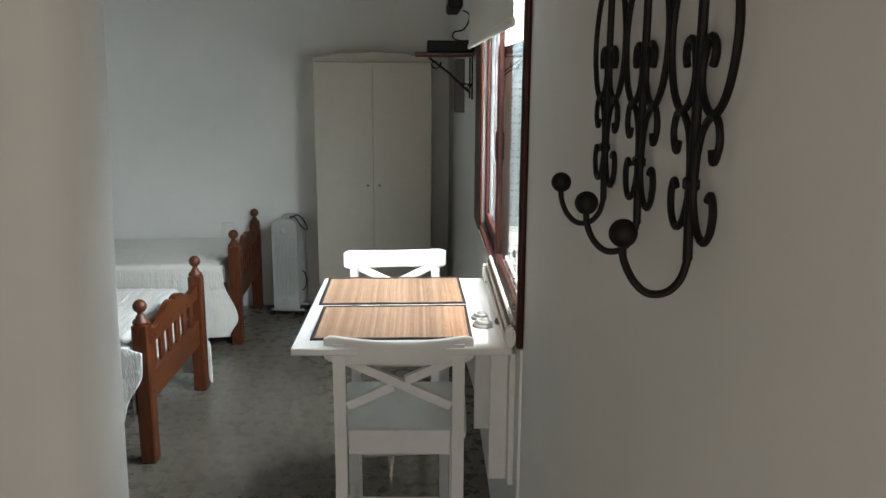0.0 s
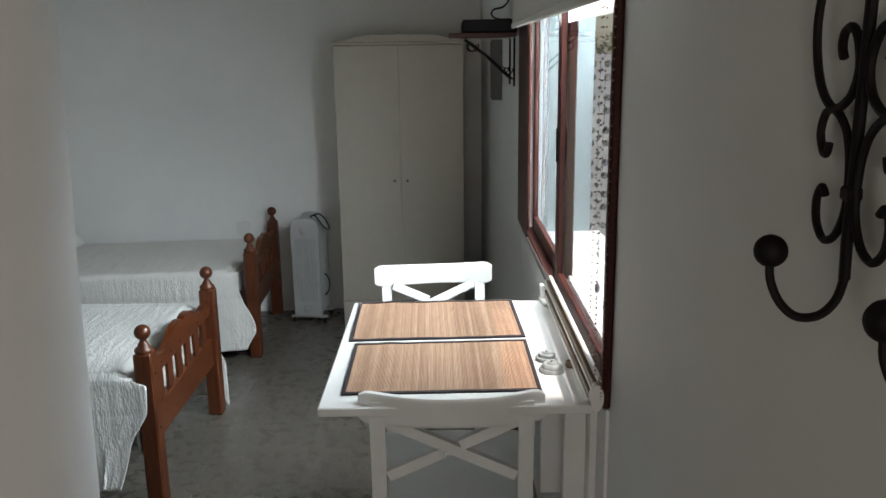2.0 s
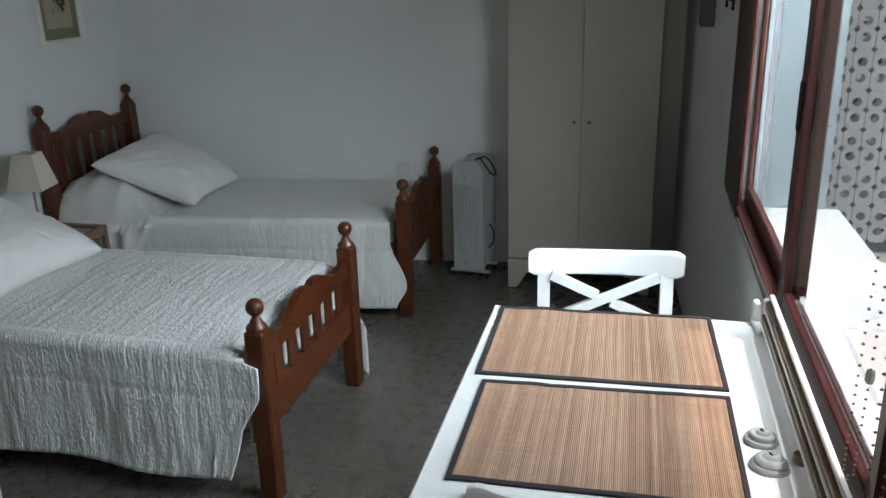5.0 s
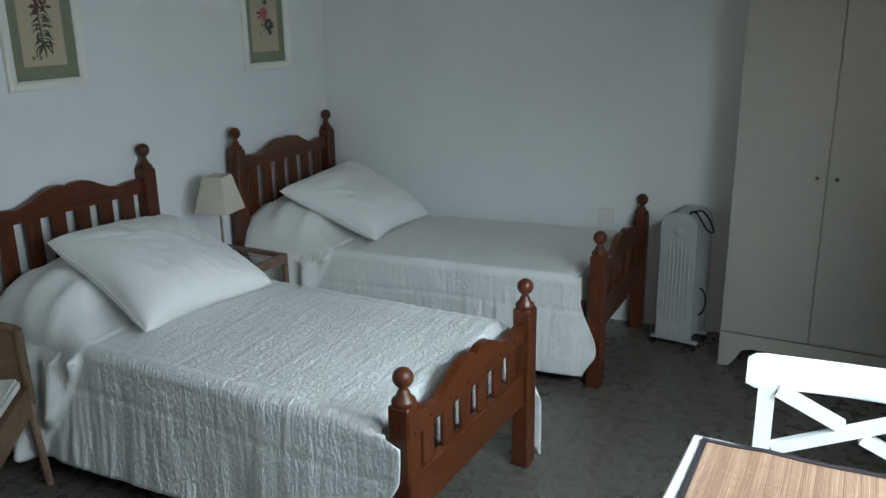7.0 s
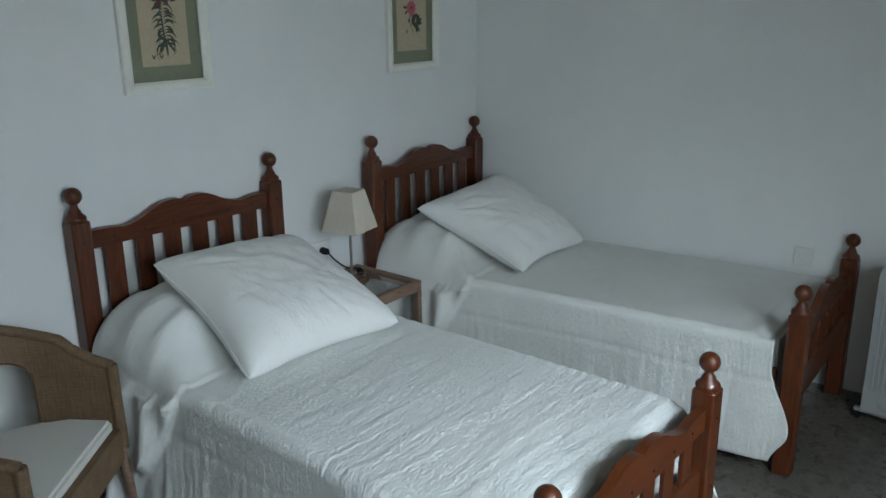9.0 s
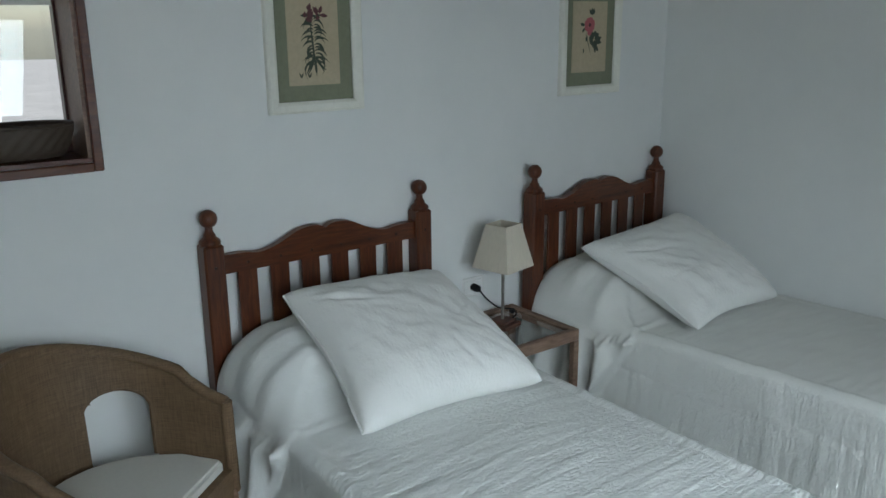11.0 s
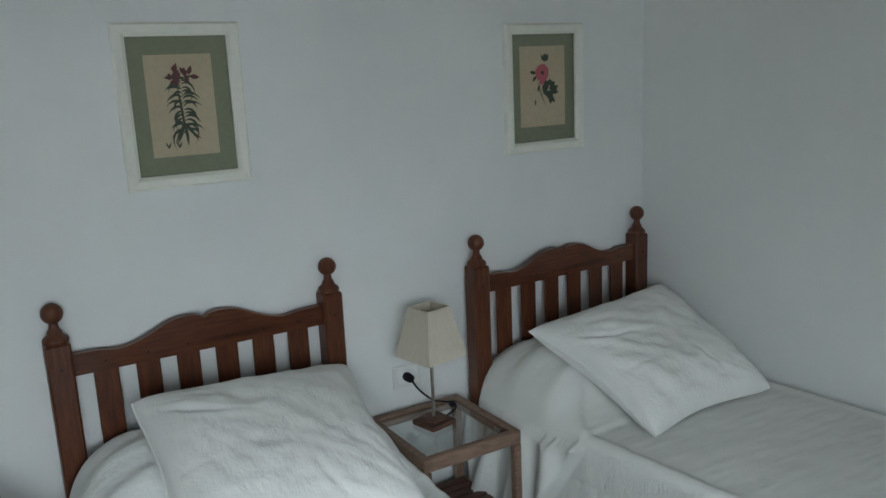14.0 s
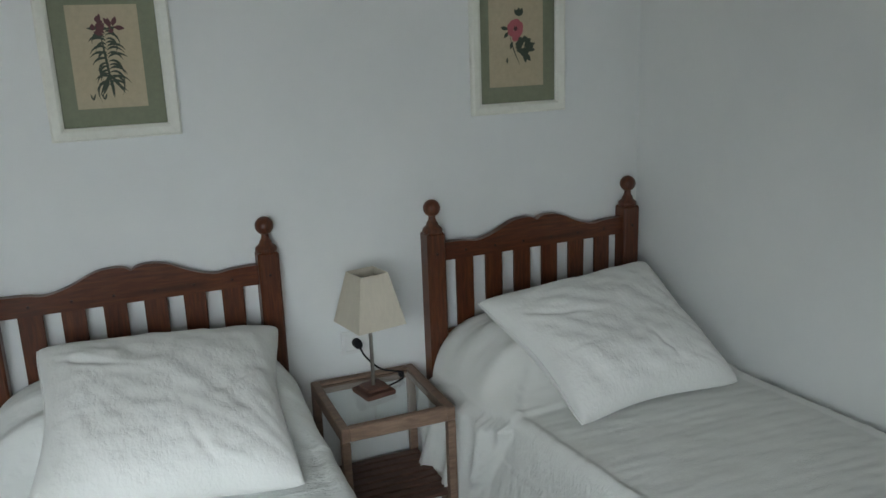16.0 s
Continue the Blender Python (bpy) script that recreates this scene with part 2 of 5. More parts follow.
def box(bm, x0, x1, y0, y1, z0, z1, bevel=0.0, seg=1):
    vs = [bm.verts.new((x, y, z)) for x in (x0, x1) for y in (y0, y1) for z in (z0, z1)]
    fs = [bm.faces.new([vs[i] for i in q]) for q in ((0, 1, 3, 2), (4, 6, 7, 5), (0, 4, 5, 1), (2, 3, 7, 6), (0, 2, 6, 4), (1, 5, 7, 3))]
    if bevel:
        edges = list({e for f in fs for e in f.edges})
        bmesh.ops.bevel(bm, geom=edges, offset=bevel, segments=seg, affect="EDGES", profile=0.6)
    return bm


def boxes(*rows, bevel=0.0):
    bm = bmesh.new()
    for r in rows:
        b2 = bmesh.new()
        box(b2, *r, bevel=bevel)
        me = bpy.data.meshes.new("tmp")
        b2.to_mesh(me)
        b2.free()
        bm.from_mesh(me)
        bpy.data.meshes.remove(me)
    return bm


def lathe(profile, n=20, center=(0, 0), bm=None):
    bm = bm or bmesh.new()
    rings = []
    for r, z in profile:
        rings.append([bm.verts.new((center[0] + r * math.cos(2 * math.pi * i / n), center[1] + r * math.sin(2 * math.pi * i / n), z)) for i in range(n)])
    for a, b in zip(rings, rings[1:]):
        for i in range(n):
            bm.faces.new((a[i], a[(i + 1) % n], b[(i + 1) % n], b[i]))
    bm.faces.new(rings[0][::-1])
    bm.faces.new(rings[-1])
    return bm


def tube(points, r, n=8, bm=None, r_end=None, flat_z=1.0):
    bm = bm or bmesh.new()
    pts = [Vector(p) for p in points]
    rings, up = [], Vector((0.13, 0.21, 0.97)).normalized()
    count = len(pts)
    prev = None
    for i, p in enumerate(pts):
        d = (pts[min(i + 1, count - 1)] - pts[max(i - 1, 0)]).normalized()
        if prev is None:
            a = d.cross(up)
            if a.length < 0.05:
                a = d.cross(Vector((1, 0, 0)))
            a.normalize()
        else:
            a = (prev - d * prev.dot(d)).normalized()
        prev = a
        b = d.cross(a).normalized()
        rr = r if r_end is None else r + (r_end - r) * i / (count - 1)
        rings.append([bm.verts.new(p + a * rr * math.cos(2 * math.pi * k / n) + b * rr * flat_z * math.sin(2 * math.pi * k / n)) for k in range(n)])
    for a, b in zip(rings, rings[1:]):
        for k in range(n):
            bm.faces.new((a[k], a[(k + 1) % n], b[(k + 1) % n], b[k]))
    bm.faces.new(rings[0][::-1])
    bm.faces.new(rings[-1])
    return bm


def spline(points, per=8):
    pts = [Vector(p) for p in points]
    out = []
    for i in range(len(pts) - 1):
        p0, p1, p2, p3 = pts[max(i - 1, 0)], pts[i], pts[i + 1], pts[min(i + 2, len(pts) - 1)]
        for k in range(per):
            t = k / per
            out.append(0.5 * ((2 * p1) + (p2 - p0) * t + (2 * p0 - 5 * p1 + 4 * p2 - p3) * t * t + (3 * p1 - p0 - 3 * p2 + p3) * t ** 3))
    out.append(pts[-1])
    return out


def grid_mesh(f, nu, nv, bm=None, close_v=False):
    bm = bm or bmesh.new()
    g = [[bm.verts.new(f(i / nu, j / nv)) for j in range(nv if close_v else nv + 1)] for i in range(nu + 1)]
    m = len(g[0])
    for i in range(nu):
        for j in range(m if close_v else m - 1):
            k = (j + 1) % m
            bm.faces.new((g[i][j], g[i + 1][j], g[i + 1][k], g[i][k]))
    return bm


def slab(outline, axis, a, b, bevel=0.0):
    """A flat board with the given outline (pairs), between a and b along the axis."""
    bm = bmesh.new()

    def put(p, w):
        return {"x": (w, p[0], p[1]), "y": (p[0], w, p[1]), "z": (p[0], p[1], w)}[axis]
    lo = [bm.verts.new(put(p, a)) for p in outline]
    hi = [bm.verts.new(put(p, b)) for p in outline]
    n = len(outline)
    bm.faces.new(lo[::-1])
    bm.faces.new(hi)
    for i in range(n):
        bm.faces.new((lo[i], lo[(i + 1) % n], hi[(i + 1) % n], hi[i]))
    if bevel:
        bmesh.ops.bevel(bm, geom=bm.edges[:], offset=bevel, segments=2, affect="EDGES")
    return bm


# ---- structure ----
WEST, EAST, SOUTH, CEIL = -2.88, 0.405, -1.6, 2.6
THICK = 0.25


def structure(name, bm, mat, label=""):
    return part(name, bm, mat, None, label, kind="structure")


def north_y(x):
    return 5.165 + 0.095 * (x + 2.88)


# east wall with the window opening
WY0, WY1, WZ0, WZ1 = 1.765, 3.43, 0.91, 2.02
EAST_BEND = 3.72


def east_x(y):
    return EAST - 0.054 * max(y - EAST_BEND, 0)


structure("wall_east", slab([(EAST, EAST_BEND + 0.001), (EAST + THICK, EAST_BEND + 0.001), (EAST + THICK, 5.9), (east_x(5.9), 5.9)], "z", 0, CEIL), M_WALL, "white plastered wall past the window, leaning slightly inward")
structure("wall_east", boxes((EAST + 0.007, EAST + THICK, SOUTH - THICK, WY0, 0, CEIL), (EAST, EAST + THICK, WY1, EAST_BEND, 0, CEIL),
                             (EAST, EAST + THICK, WY0, WY1, 0, WZ0), (EAST, EAST + THICK, WY0, WY1, WZ1, CEIL)), M_WALL, "white plastered wall with a wide window")
VY0, VY1, VZ0, VZ1 = 1.55, 2.665, 1.25, 2.1
structure("wall_west", boxes((WEST - THICK, WEST, SOUTH - THICK, VY0, 0, CEIL), (WEST - THICK, WEST, VY1, 5.9, 0, CEIL),
                             (WEST - THICK, WEST, VY0, VY1, 0, VZ0), (WEST - THICK, WEST, VY0, VY1, VZ1, CEIL)), M_WALL, "white plastered wall behind the bed heads")
structure("wall_north", slab([(WEST, north_y(WEST)), (0.309, north_y(0.309)), (0.286, 5.9), (WEST, 5.9)], "z", 0, CEIL), M_WALL, "white plastered end wall")
# Wall out of view; its doorway is added to hold the south fill.
structure("wall_south", boxes((WEST, -0.65, SOUTH - THICK, SOUTH, 0, CEIL), (0.25, EAST, SOUTH - THICK, SOUTH, 0, CEIL),
                              (-0.65, 0.25, SOUTH - THICK, SOUTH, 2.05, CEIL)), M_WALL, "unseen plain white wall with an added doorway")


def partition():
    r, cx, y0 = 0.12, -0.63, 1.216
    bm = bmesh.new()
    rings = []
    for k in range(27):
        z = CEIL * k / 26
        off = float(np.interp(z, (0, 0.8, 1.3, 1.9, 2.6), (-0.012, 0.0, 0.012, 0.034, 0.04))) + 0.003 * noise.noise(Vector((0, 0, z * 3)))
        pts = [(WEST, y0), (-1.2, y0), (cx + off, y0)]
        for i in range(1, 20):
            a = -math.pi / 2 + math.pi * i / 20
            pts.append((cx + off + r * math.cos(a), y0 + r + r * math.sin(a)))
        pts += [(cx + off, y0 + 2 * r), (-1.2, y0 + 2 * r), (WEST, y0 + 2 * r)]
        rings.append([bm.verts.new((x, y, z)) for x, y in pts])
    n = len(rings[0])
    for a, b in zip(rings, rings[1:]):
        for i in range(n):
            bm.faces.new((a[i], a[(i + 1) % n], b[(i + 1) % n], b[i]))
    bm.faces.new(rings[0][::-1])
    bm.faces.new(rings[-1])
    return bm


wp = structure("wall_partition", partition(), M_WALL, "white plastered partition with a rounded end")
for f in wp.data.polygons:
    f.use_smooth = True
wp.data.set_sharp_from_angle(angle=radians(40))
structure("ceiling", boxes((WEST - THICK, EAST + THICK, SOUTH - THICK, 5.9, CEIL, CEIL + 0.2)), M_CEIL, "plain ceiling out of view, toned dark to cut bounce")
structure("floor", boxes((WEST, EAST, SOUTH, 5.9, -0.12, -0.003)), flat("floor_grout", (0.07, 0.066, 0.06), 0.8), "grey terrazzo tiled floor")
structure("ground", boxes((-60, 60, -60, 60, -0.35, -0.2)), M_GRAVEL, "pale dry ground around the house")

# ---- east window ----


def east_window():
    w = tagged(new("window_1"), "dark mahogany sliding window, daylight outside, behind the narrow table", "", "", "structure")
    fx, ex = 0.392, EAST
    oy0, oy1, oz0, oz1 = 1.750, 3.755, 0.916, 2.06
    part("window_frame", boxes((fx, ex + 0.0065, oy0, oy0 + 0.024, oz0, oz1), (fx, ex, oy1 - 0.40, oy1, oz0, oz1),
                               (fx, ex, oy0 + 0.024, oy1 - 0.40, oz0, oz0 + 0.019), (fx, ex, oy0 + 0.024, oy1 - 0.40, oz1 - 0.06, oz1), bevel=0.006), M_DARKWOOD, w)
    part("jamb", boxes((0.4225, 0.445, WY0 + 0.001, WY0 + 0.008, WZ0, WZ1), (0.4465, 0.449, WY1 - 0.010, WY1 - 0.001, WZ0, WZ1),
                       (0.4065, 0.445, WY0 + 0.014, WY1 - 0.010, WZ1 - 0.014, WZ1)), M_DARKWOOD, w)
    part("window_sill", boxes((0.393, 0.46, 1.767, 3.424, 0.9355, 0.9565)), M_DARKWOOD, w)
    part("outer_sill", boxes((0.4605, 0.70, WY0 + 0.001, WY1 - 0.001, WZ0, WZ0 + 0.028)), M_SCREED, w, "pale outdoor sill")
    # Thin linings added over the white reveals; their colour holds the shade.
    part("outer_jamb", boxes((0.4455, 0.66, WY1 - 0.009, WY1 - 0.001, WZ0 + 0.029, WZ1 - 0.001)), M_REVEAL_SHADE, w, "outer reveal lining, coloured blue-grey for its shade")
    part("outer_jamb", boxes((0.4455, 0.66, WY0 + 0.001, WY0 + 0.009, WZ0 + 0.029, WZ1 - 0.001)), M_REVEAL_SHADE, w)
    for y0, y1, x in ((1.767, 2.56, 0.398), (2.49, 3.425, 0.4225)):
        sash = part("sash", boxes((x, x + 0.023, y0, y0 + 0.036, 0.957, 2.0), (x, x + 0.023, y1 - (0.055 if x < 0.41 else 0.036), y1, 0.957, 2.0),
                                  (x, x + 0.023, y0 + 0.036, y1 - 0.055, 0.957, 1.012), (x, x + 0.023, y0 + 0.036, y1 - 0.055, 1.95, 2.0), bevel=0.003), M_DARKWOOD, w)
        pane = part("pane", boxes((x + 0.009, x + 0.013, y0 + 0.03, y1 - 0.05, 1.005, 1.955)), M_GLASS, sash)
        pane.visible_shadow = False
    part("latch", boxes((0.392, 0.3975, 2.52, 2.54, 1.34, 1.44), bevel=0.004), M_IRON, w)


east_window()


def bead_chain(points, r=0.0023, gap=0.0065):
    bm = bmesh.new()
    pts = spline(points, 40)
    run = 0.0
    last = pts[0]
    for p in pts[1:]:
        run += (p - last).length
        last = p
        if run >= gap:
            run = 0.0
            bmesh.ops.create_icosphere(bm, subdivisions=1, radius=r, matrix=Matrix.Translation(p))
    return bm


def roller_blind():
    b = thing("roller_blind", "white roller blind half lowered over the dark framed window", "blind", pose(0.345, 2.6, 1.75))
    part("cloth", boxes((-0.001, 0.001, -1.04, 0.91, 0.012, 0.60)), M_BLIND, b)
    part("bottom_bar", boxes((-0.006, 0.006, -1.04, 0.91, -0.008, 0.014), bevel=0.004), M_BLIND, b, "white hem bar")
    bm = tube([(0.02, -1.05, 0.62), (0.02, 0.93, 0.62)], 0.028, 16)
    part("roller", bm, M_PLASTIC, b, smooth=True)
    part("bracket", boxes((-0.012, 0.059, -1.065, -1.052, 0.585, 0.66)), M_PLASTIC, b)
    part("bracket", boxes((-0.012, 0.059, 0.932, 0.945, 0.585, 0.66)), M_PLASTIC, b)
    z = 0.6
    part("bead_chain", bead_chain([(0.035, -0.925, z), (0.034, -0.92, 0.0), (0.032, -0.915, -0.72), (0.028, -0.91, -0.735), (0.02, -0.905, -0.72), (0.015, -0.91, 0), (0.018, -0.92, z)]), M_BRONZE, b, "dull bronze bead chain")
    c = part("bead_chain", bead_chain([(0.05, -0.76, z), (0.05, -0.76, -0.1), (0.045, -0.76, -0.72), (0.04, -0.755, -0.74), (0.035, -0.75, -0.72), (0.04, -0.755, -0.1), (0.045, -0.76, z)]), M_BRONZE, b, "darker bead chain")
    part("joint", lathe([(0.004, -0.6), (0.006, -0.595), (0.006, -0.585), (0.004, -0.58)], 8, (0.047, -0.76)), M_PLASTIC, b)


roller_blind()


def rail_stack():
    r = thing("lowered_shade_rail", "stacked white and bronze rails with oval cap under the window", "blind", pose(0.374, 2.1, 0.968))
    for i, (dx, dz, w, mat) in enumerate(((0.004, 0.034, 0.005, M_PLASTIC), (-0.002, 0.020, 0.005, M_BRONZE), (-0.005, 0.006, 0.004, M_PLASTIC), (-0.008, -0.010, 0.004, M_BRONZE), (-0.010, -0.024, 0.004, M_PLASTIC))):
        part("rail", boxes((dx - w, dx + w, -0.39 + 0.01 * i, 0.40, dz - 0.005, dz + 0.005), bevel=0.002), mat, r)
    pts = [(0.013 * math.cos(a) - 0.004, 0.030 * math.sin(a) + 0.004) for a in [2 * math.pi * i / 24 for i in range(24)]]
    part("end_cap", slab(pts, "y", -0.415, -0.392, 0.002), M_PLASTIC, r, "white oval plastic end cap")
    part("thin_rod", tube([(0.008, 0.42, 0.0), (0.008, 1.12, -0.012)], 0.0045, 8), M_STEEL, r)
    part("rod_clip", boxes((-0.006, 0.012, 0.415, 0.44, -0.012, 0.016), bevel=0.003), M_PLASTIC, r)


rail_stack()

# ---- west window ----


def west_window():
    w = tagged(new("window_2"), "small deep wooden window with a brown trim, bright outside", "", "", "structure")
    x = WEST
    part("window_frame", boxes((x, x + 0.018, VY1 - 0.004, VY1 + 0.022, VZ0 - 0.025, VZ1 + 0.02), (x, x + 0.018, VY0 - 0.02, VY0, VZ0 - 0.025, VZ1 + 0.02),
                               (x, x + 0.022, VY0, VY1 - 0.004, VZ0 - 0.025, VZ0), (x, x + 0.018, VY0, VY1 - 0.004, VZ1, VZ1 + 0.02), bevel=0.003), M_PINE_Y, w)
    part("window_sill", boxes((x - 0.24, x - 0.001, VY0 + 0.001, VY1 - 0.001, VZ0, VZ0 + 0.012)), M_PINE_Y, w)
    part("jamb", boxes((x - 0.24, x - 0.001, VY1 - 0.014, VY1 - 0.001, VZ0 + 0.012, VZ1 - 0.001), (x - 0.24, x - 0.001, VY0 + 0.001, VY0 + 0.014, VZ0 + 0.012, VZ1 - 0.001)), M_OAK, w)
    s = part("sash", boxes((x - 0.2, x - 0.165, VY0 + 0.014, VY0 + 0.06, VZ0 + 0.012, VZ1), (x - 0.2, x - 0.165, VY1 - 0.022, VY1 - 0.0145, VZ0 + 0.012, VZ1),
                           (x - 0.2, x - 0.165, VY0 + 0.06, VY1 - 0.022, VZ0 + 0.012, VZ0 + 0.06), (x - 0.2, x - 0.165, VY0 + 0.06, VY1 - 0.022, VZ1 - 0.05, VZ1)), M_DARKWOOD, w)
    p = part("pane", boxes((x - 0.186, x - 0.181, VY0 + 0.055, VY1 - 0.020, VZ0 + 0.055, VZ1 - 0.045)), M_GLASS, s)
    p.visible_shadow = False
    b = thing("roller_blind", "pale blind drawn part of the way down the small window", "blind", pose(x - 0.14, (VY0 + VY1) / 2, 1.68))
    h = (VY1 - VY0) / 2 - 0.03
    part("cloth", boxes((-0.001, 0.001, -h, h, 0, 0.36)), M_BLIND, b)
    part("roller", tube([(0, -h, 0.38), (0, h, 0.38)], 0.018, 12), M_PLASTIC, b, smooth=True)


west_window()


def basket():
    b = thing("basket", "dark brown woven basket on the sill of the small window", "basket", pose(-2.975, 2.495, VZ0 + 0.012))
    rows = [(0.055, 0.0), (0.075, 0.006), (0.086, 0.03), (0.094, 0.06), (0.098, 0.088), (0.096, 0.094), (0.09, 0.088), (0.07, 0.02), (0.01, 0.012)]
    dense = []
    for (r0, z0), (r1, z1) in zip(rows, rows[1:]):
        for k in range(3):
            dense.append((r0 + (r1 - r0) * k / 3, z0 + (z1 - z0) * k / 3))
    dense.append(rows[-1])
    bm = bmesh.new()
    grid_mesh(lambda u, v: (lambda rz, a: ((rz[0] + 0.0025 * math.sin(a * 22 + rz[1] * 500)) * math.cos(a) * 0.85, (rz[0] + 0.0025 * math.sin(a * 22 + rz[1] * 500)) * math.sin(a) * 1.5, rz[1]))(dense[min(int(round(u * (len(dense) - 1))), len(dense) - 1)], v * 2 * math.pi),
              len(dense) - 1, 88, bm, True)
    part("bowl", bm, M_WICKER_DARK, b, smooth=True)
    rim = [(0.096 * 0.85 * math.cos(a), 0.096 * 1.5 * math.sin(a), 0.094) for a in [2 * math.pi * i / 40 for i in range(41)]]
    part("rim", tube(rim, 0.006, 8), M_WICKER_DARK, b, smooth=True)


M_WICKER_DARK = flat("dark_basket_cane", (0.07, 0.05, 0.035), 0.6)
basket()

# ---- beds ----
M_DOWEL = flat("dark_dowel", (0.03, 0.009, 0.005), 0.5)
HUMPS = [(0.0, 0.078), (0.10, 0.075), (0.18, 0.067), (0.27, 0.090), (0.36, 0.128), (0.43, 0.138), (0.475, 0.133), (0.5, 0.119),
         (0.525, 0.133), (0.57, 0.138), (0.64, 0.128), (0.73, 0.090), (0.82, 0.067), (0.90, 0.075), (1.0, 0.078)]


def bed_post(x, y, knob, top, w, owner):
    """knob: height of the ball's centre. top: height of the square part."""
    h = w / 2
    post = part("post", boxes((x - h, x + h, y - h, y + h, 0, top), bevel=0.006), M_PINE, owner)
    r = 0.029
    zb = knob
    prof = [(h * 0.96, top - 0.002), (h * 1.04, top + 0.006), (h * 0.98, top + 0.014), (h * 0.62, top + 0.024), (0.019, top + 0.032), (0.0135, top + 0.040), (0.012, zb - r - 0.004)]
    for i in range(10):
        a = -math.pi / 2 + 0.42 + (math.pi - 0.44) * i / 9
        prof.append((r * math.cos(a), zb + r * math.sin(a)))
    part("finial", lathe(prof, 20, (x, y)), M_PINE, post, "turned ball finial", smooth=True)
    return post


def bed_end(name, place, skew, y0, y1, knob, top, rail_z, hump, low_z, low_h, parent, gaps):
    w, x = 0.066, 0.0
    owner = tagged(new(name), label="")
    owner.parent = parent
    turn = math.degrees(math.asin(skew / (y1 - y0)))
    owner.matrix_basis = pose(place, 0, 0, 0, 0, turn)
    for y in (y0, y1):
        for z in (rail_z + 0.03, low_z + low_h / 2):
            part("dowel", lathe([(0.0005, 0), (0.005, 0), (0.005, 0.002), (0.0005, 0.0025)], 8), M_DOWEL, owner, "small dark wooden dowel plug").matrix_basis = pose(x + w / 2, y, z, 0, 90, 0)
    bed_post(x, y0, knob, top, w, owner)
    bed_post(x, y1, knob, top, w, owner)
    a, b = y0 + w / 2 + 0.001, y1 - w / 2 - 0.001
    pts = [(a, rail_z), (b, rail_z)]
    sm = spline([(u, v, 0) for u, v in HUMPS[:8]], 4) + spline([(u, v, 0) for u, v in HUMPS[7:]], 4)[1:]
    pts += [(a + (b - a) * p.x, rail_z + p.y * hump) for p in reversed(sm)]
    part("top_rail", slab(pts, "x", x - 0.014, x + 0.014), M_PINE_Y, owner)
    part("lower_rail", boxes((x - 0.014, x + 0.014, a, b, low_z, low_z + low_h), bevel=0.003), M_PINE_Y, owner)
    n = 6
    sw = (b - a - (n + 1) * gaps) / n
    for i in range(n):
        s = a + gaps + i * (sw + gaps)
        part("dowel", lathe([(0.0005, 0), (0.0045, 0), (0.0045, 0.002), (0.0005, 0.0025)], 8), M_DOWEL, owner, "small dark wooden dowel plug").matrix_basis = pose(x + 0.0142, s + sw / 2, rail_z + 0.028, 0, 90, 0)
        part("slat", boxes((x - 0.006, x + 0.006, s, s + sw, low_z + low_h + 0.0005, rail_z - 0.0005), bevel=0.002), M_PINE, owner)
    return owner


def bed(label, xh, head, xf, foot, skew_head=0.0, skew_foot=0.0, knob_foot=0.69):
    b = thing("single_bed", label, "bed", pose(xh, (head[0] + head[1]) / 2, 0), "single beds")
    o = (head[0] + head[1]) / 2
    bed_end("headboard", skew_head / 2, skew_head, head[0] - o, head[1] - o, 1.046, 0.965, 0.864, 0.80, 0.535, 0.078, b, 0.048)
    bed_end("footboard", xf - xh + skew_foot / 2, skew_foot, foot[0] - o, foot[1] - o, knob_foot, knob_foot - 0.075, 0.502, 0.82, 0.255, 0.128, b, 0.055)
    L = xf - xh
    for k in (0, 1):
        y0, y1 = head[k] - o, foot[k] - o
        s = 0.02 if k == 0 else -0.02
        part("side_rail", slab([(0.037, y0 + s - 0.01), (L - 0.037, y1 + s - 0.01), (L - 0.037, y1 + s + 0.01), (0.037, y0 + s + 0.01)], "z", 0.27, 0.38), M_PINE, b)
    return b


def sstep(a, b, x):
    t = min(max((x - a) / (b - a), 0.0), 1.0)
    return t * t * (3 - 2 * t)


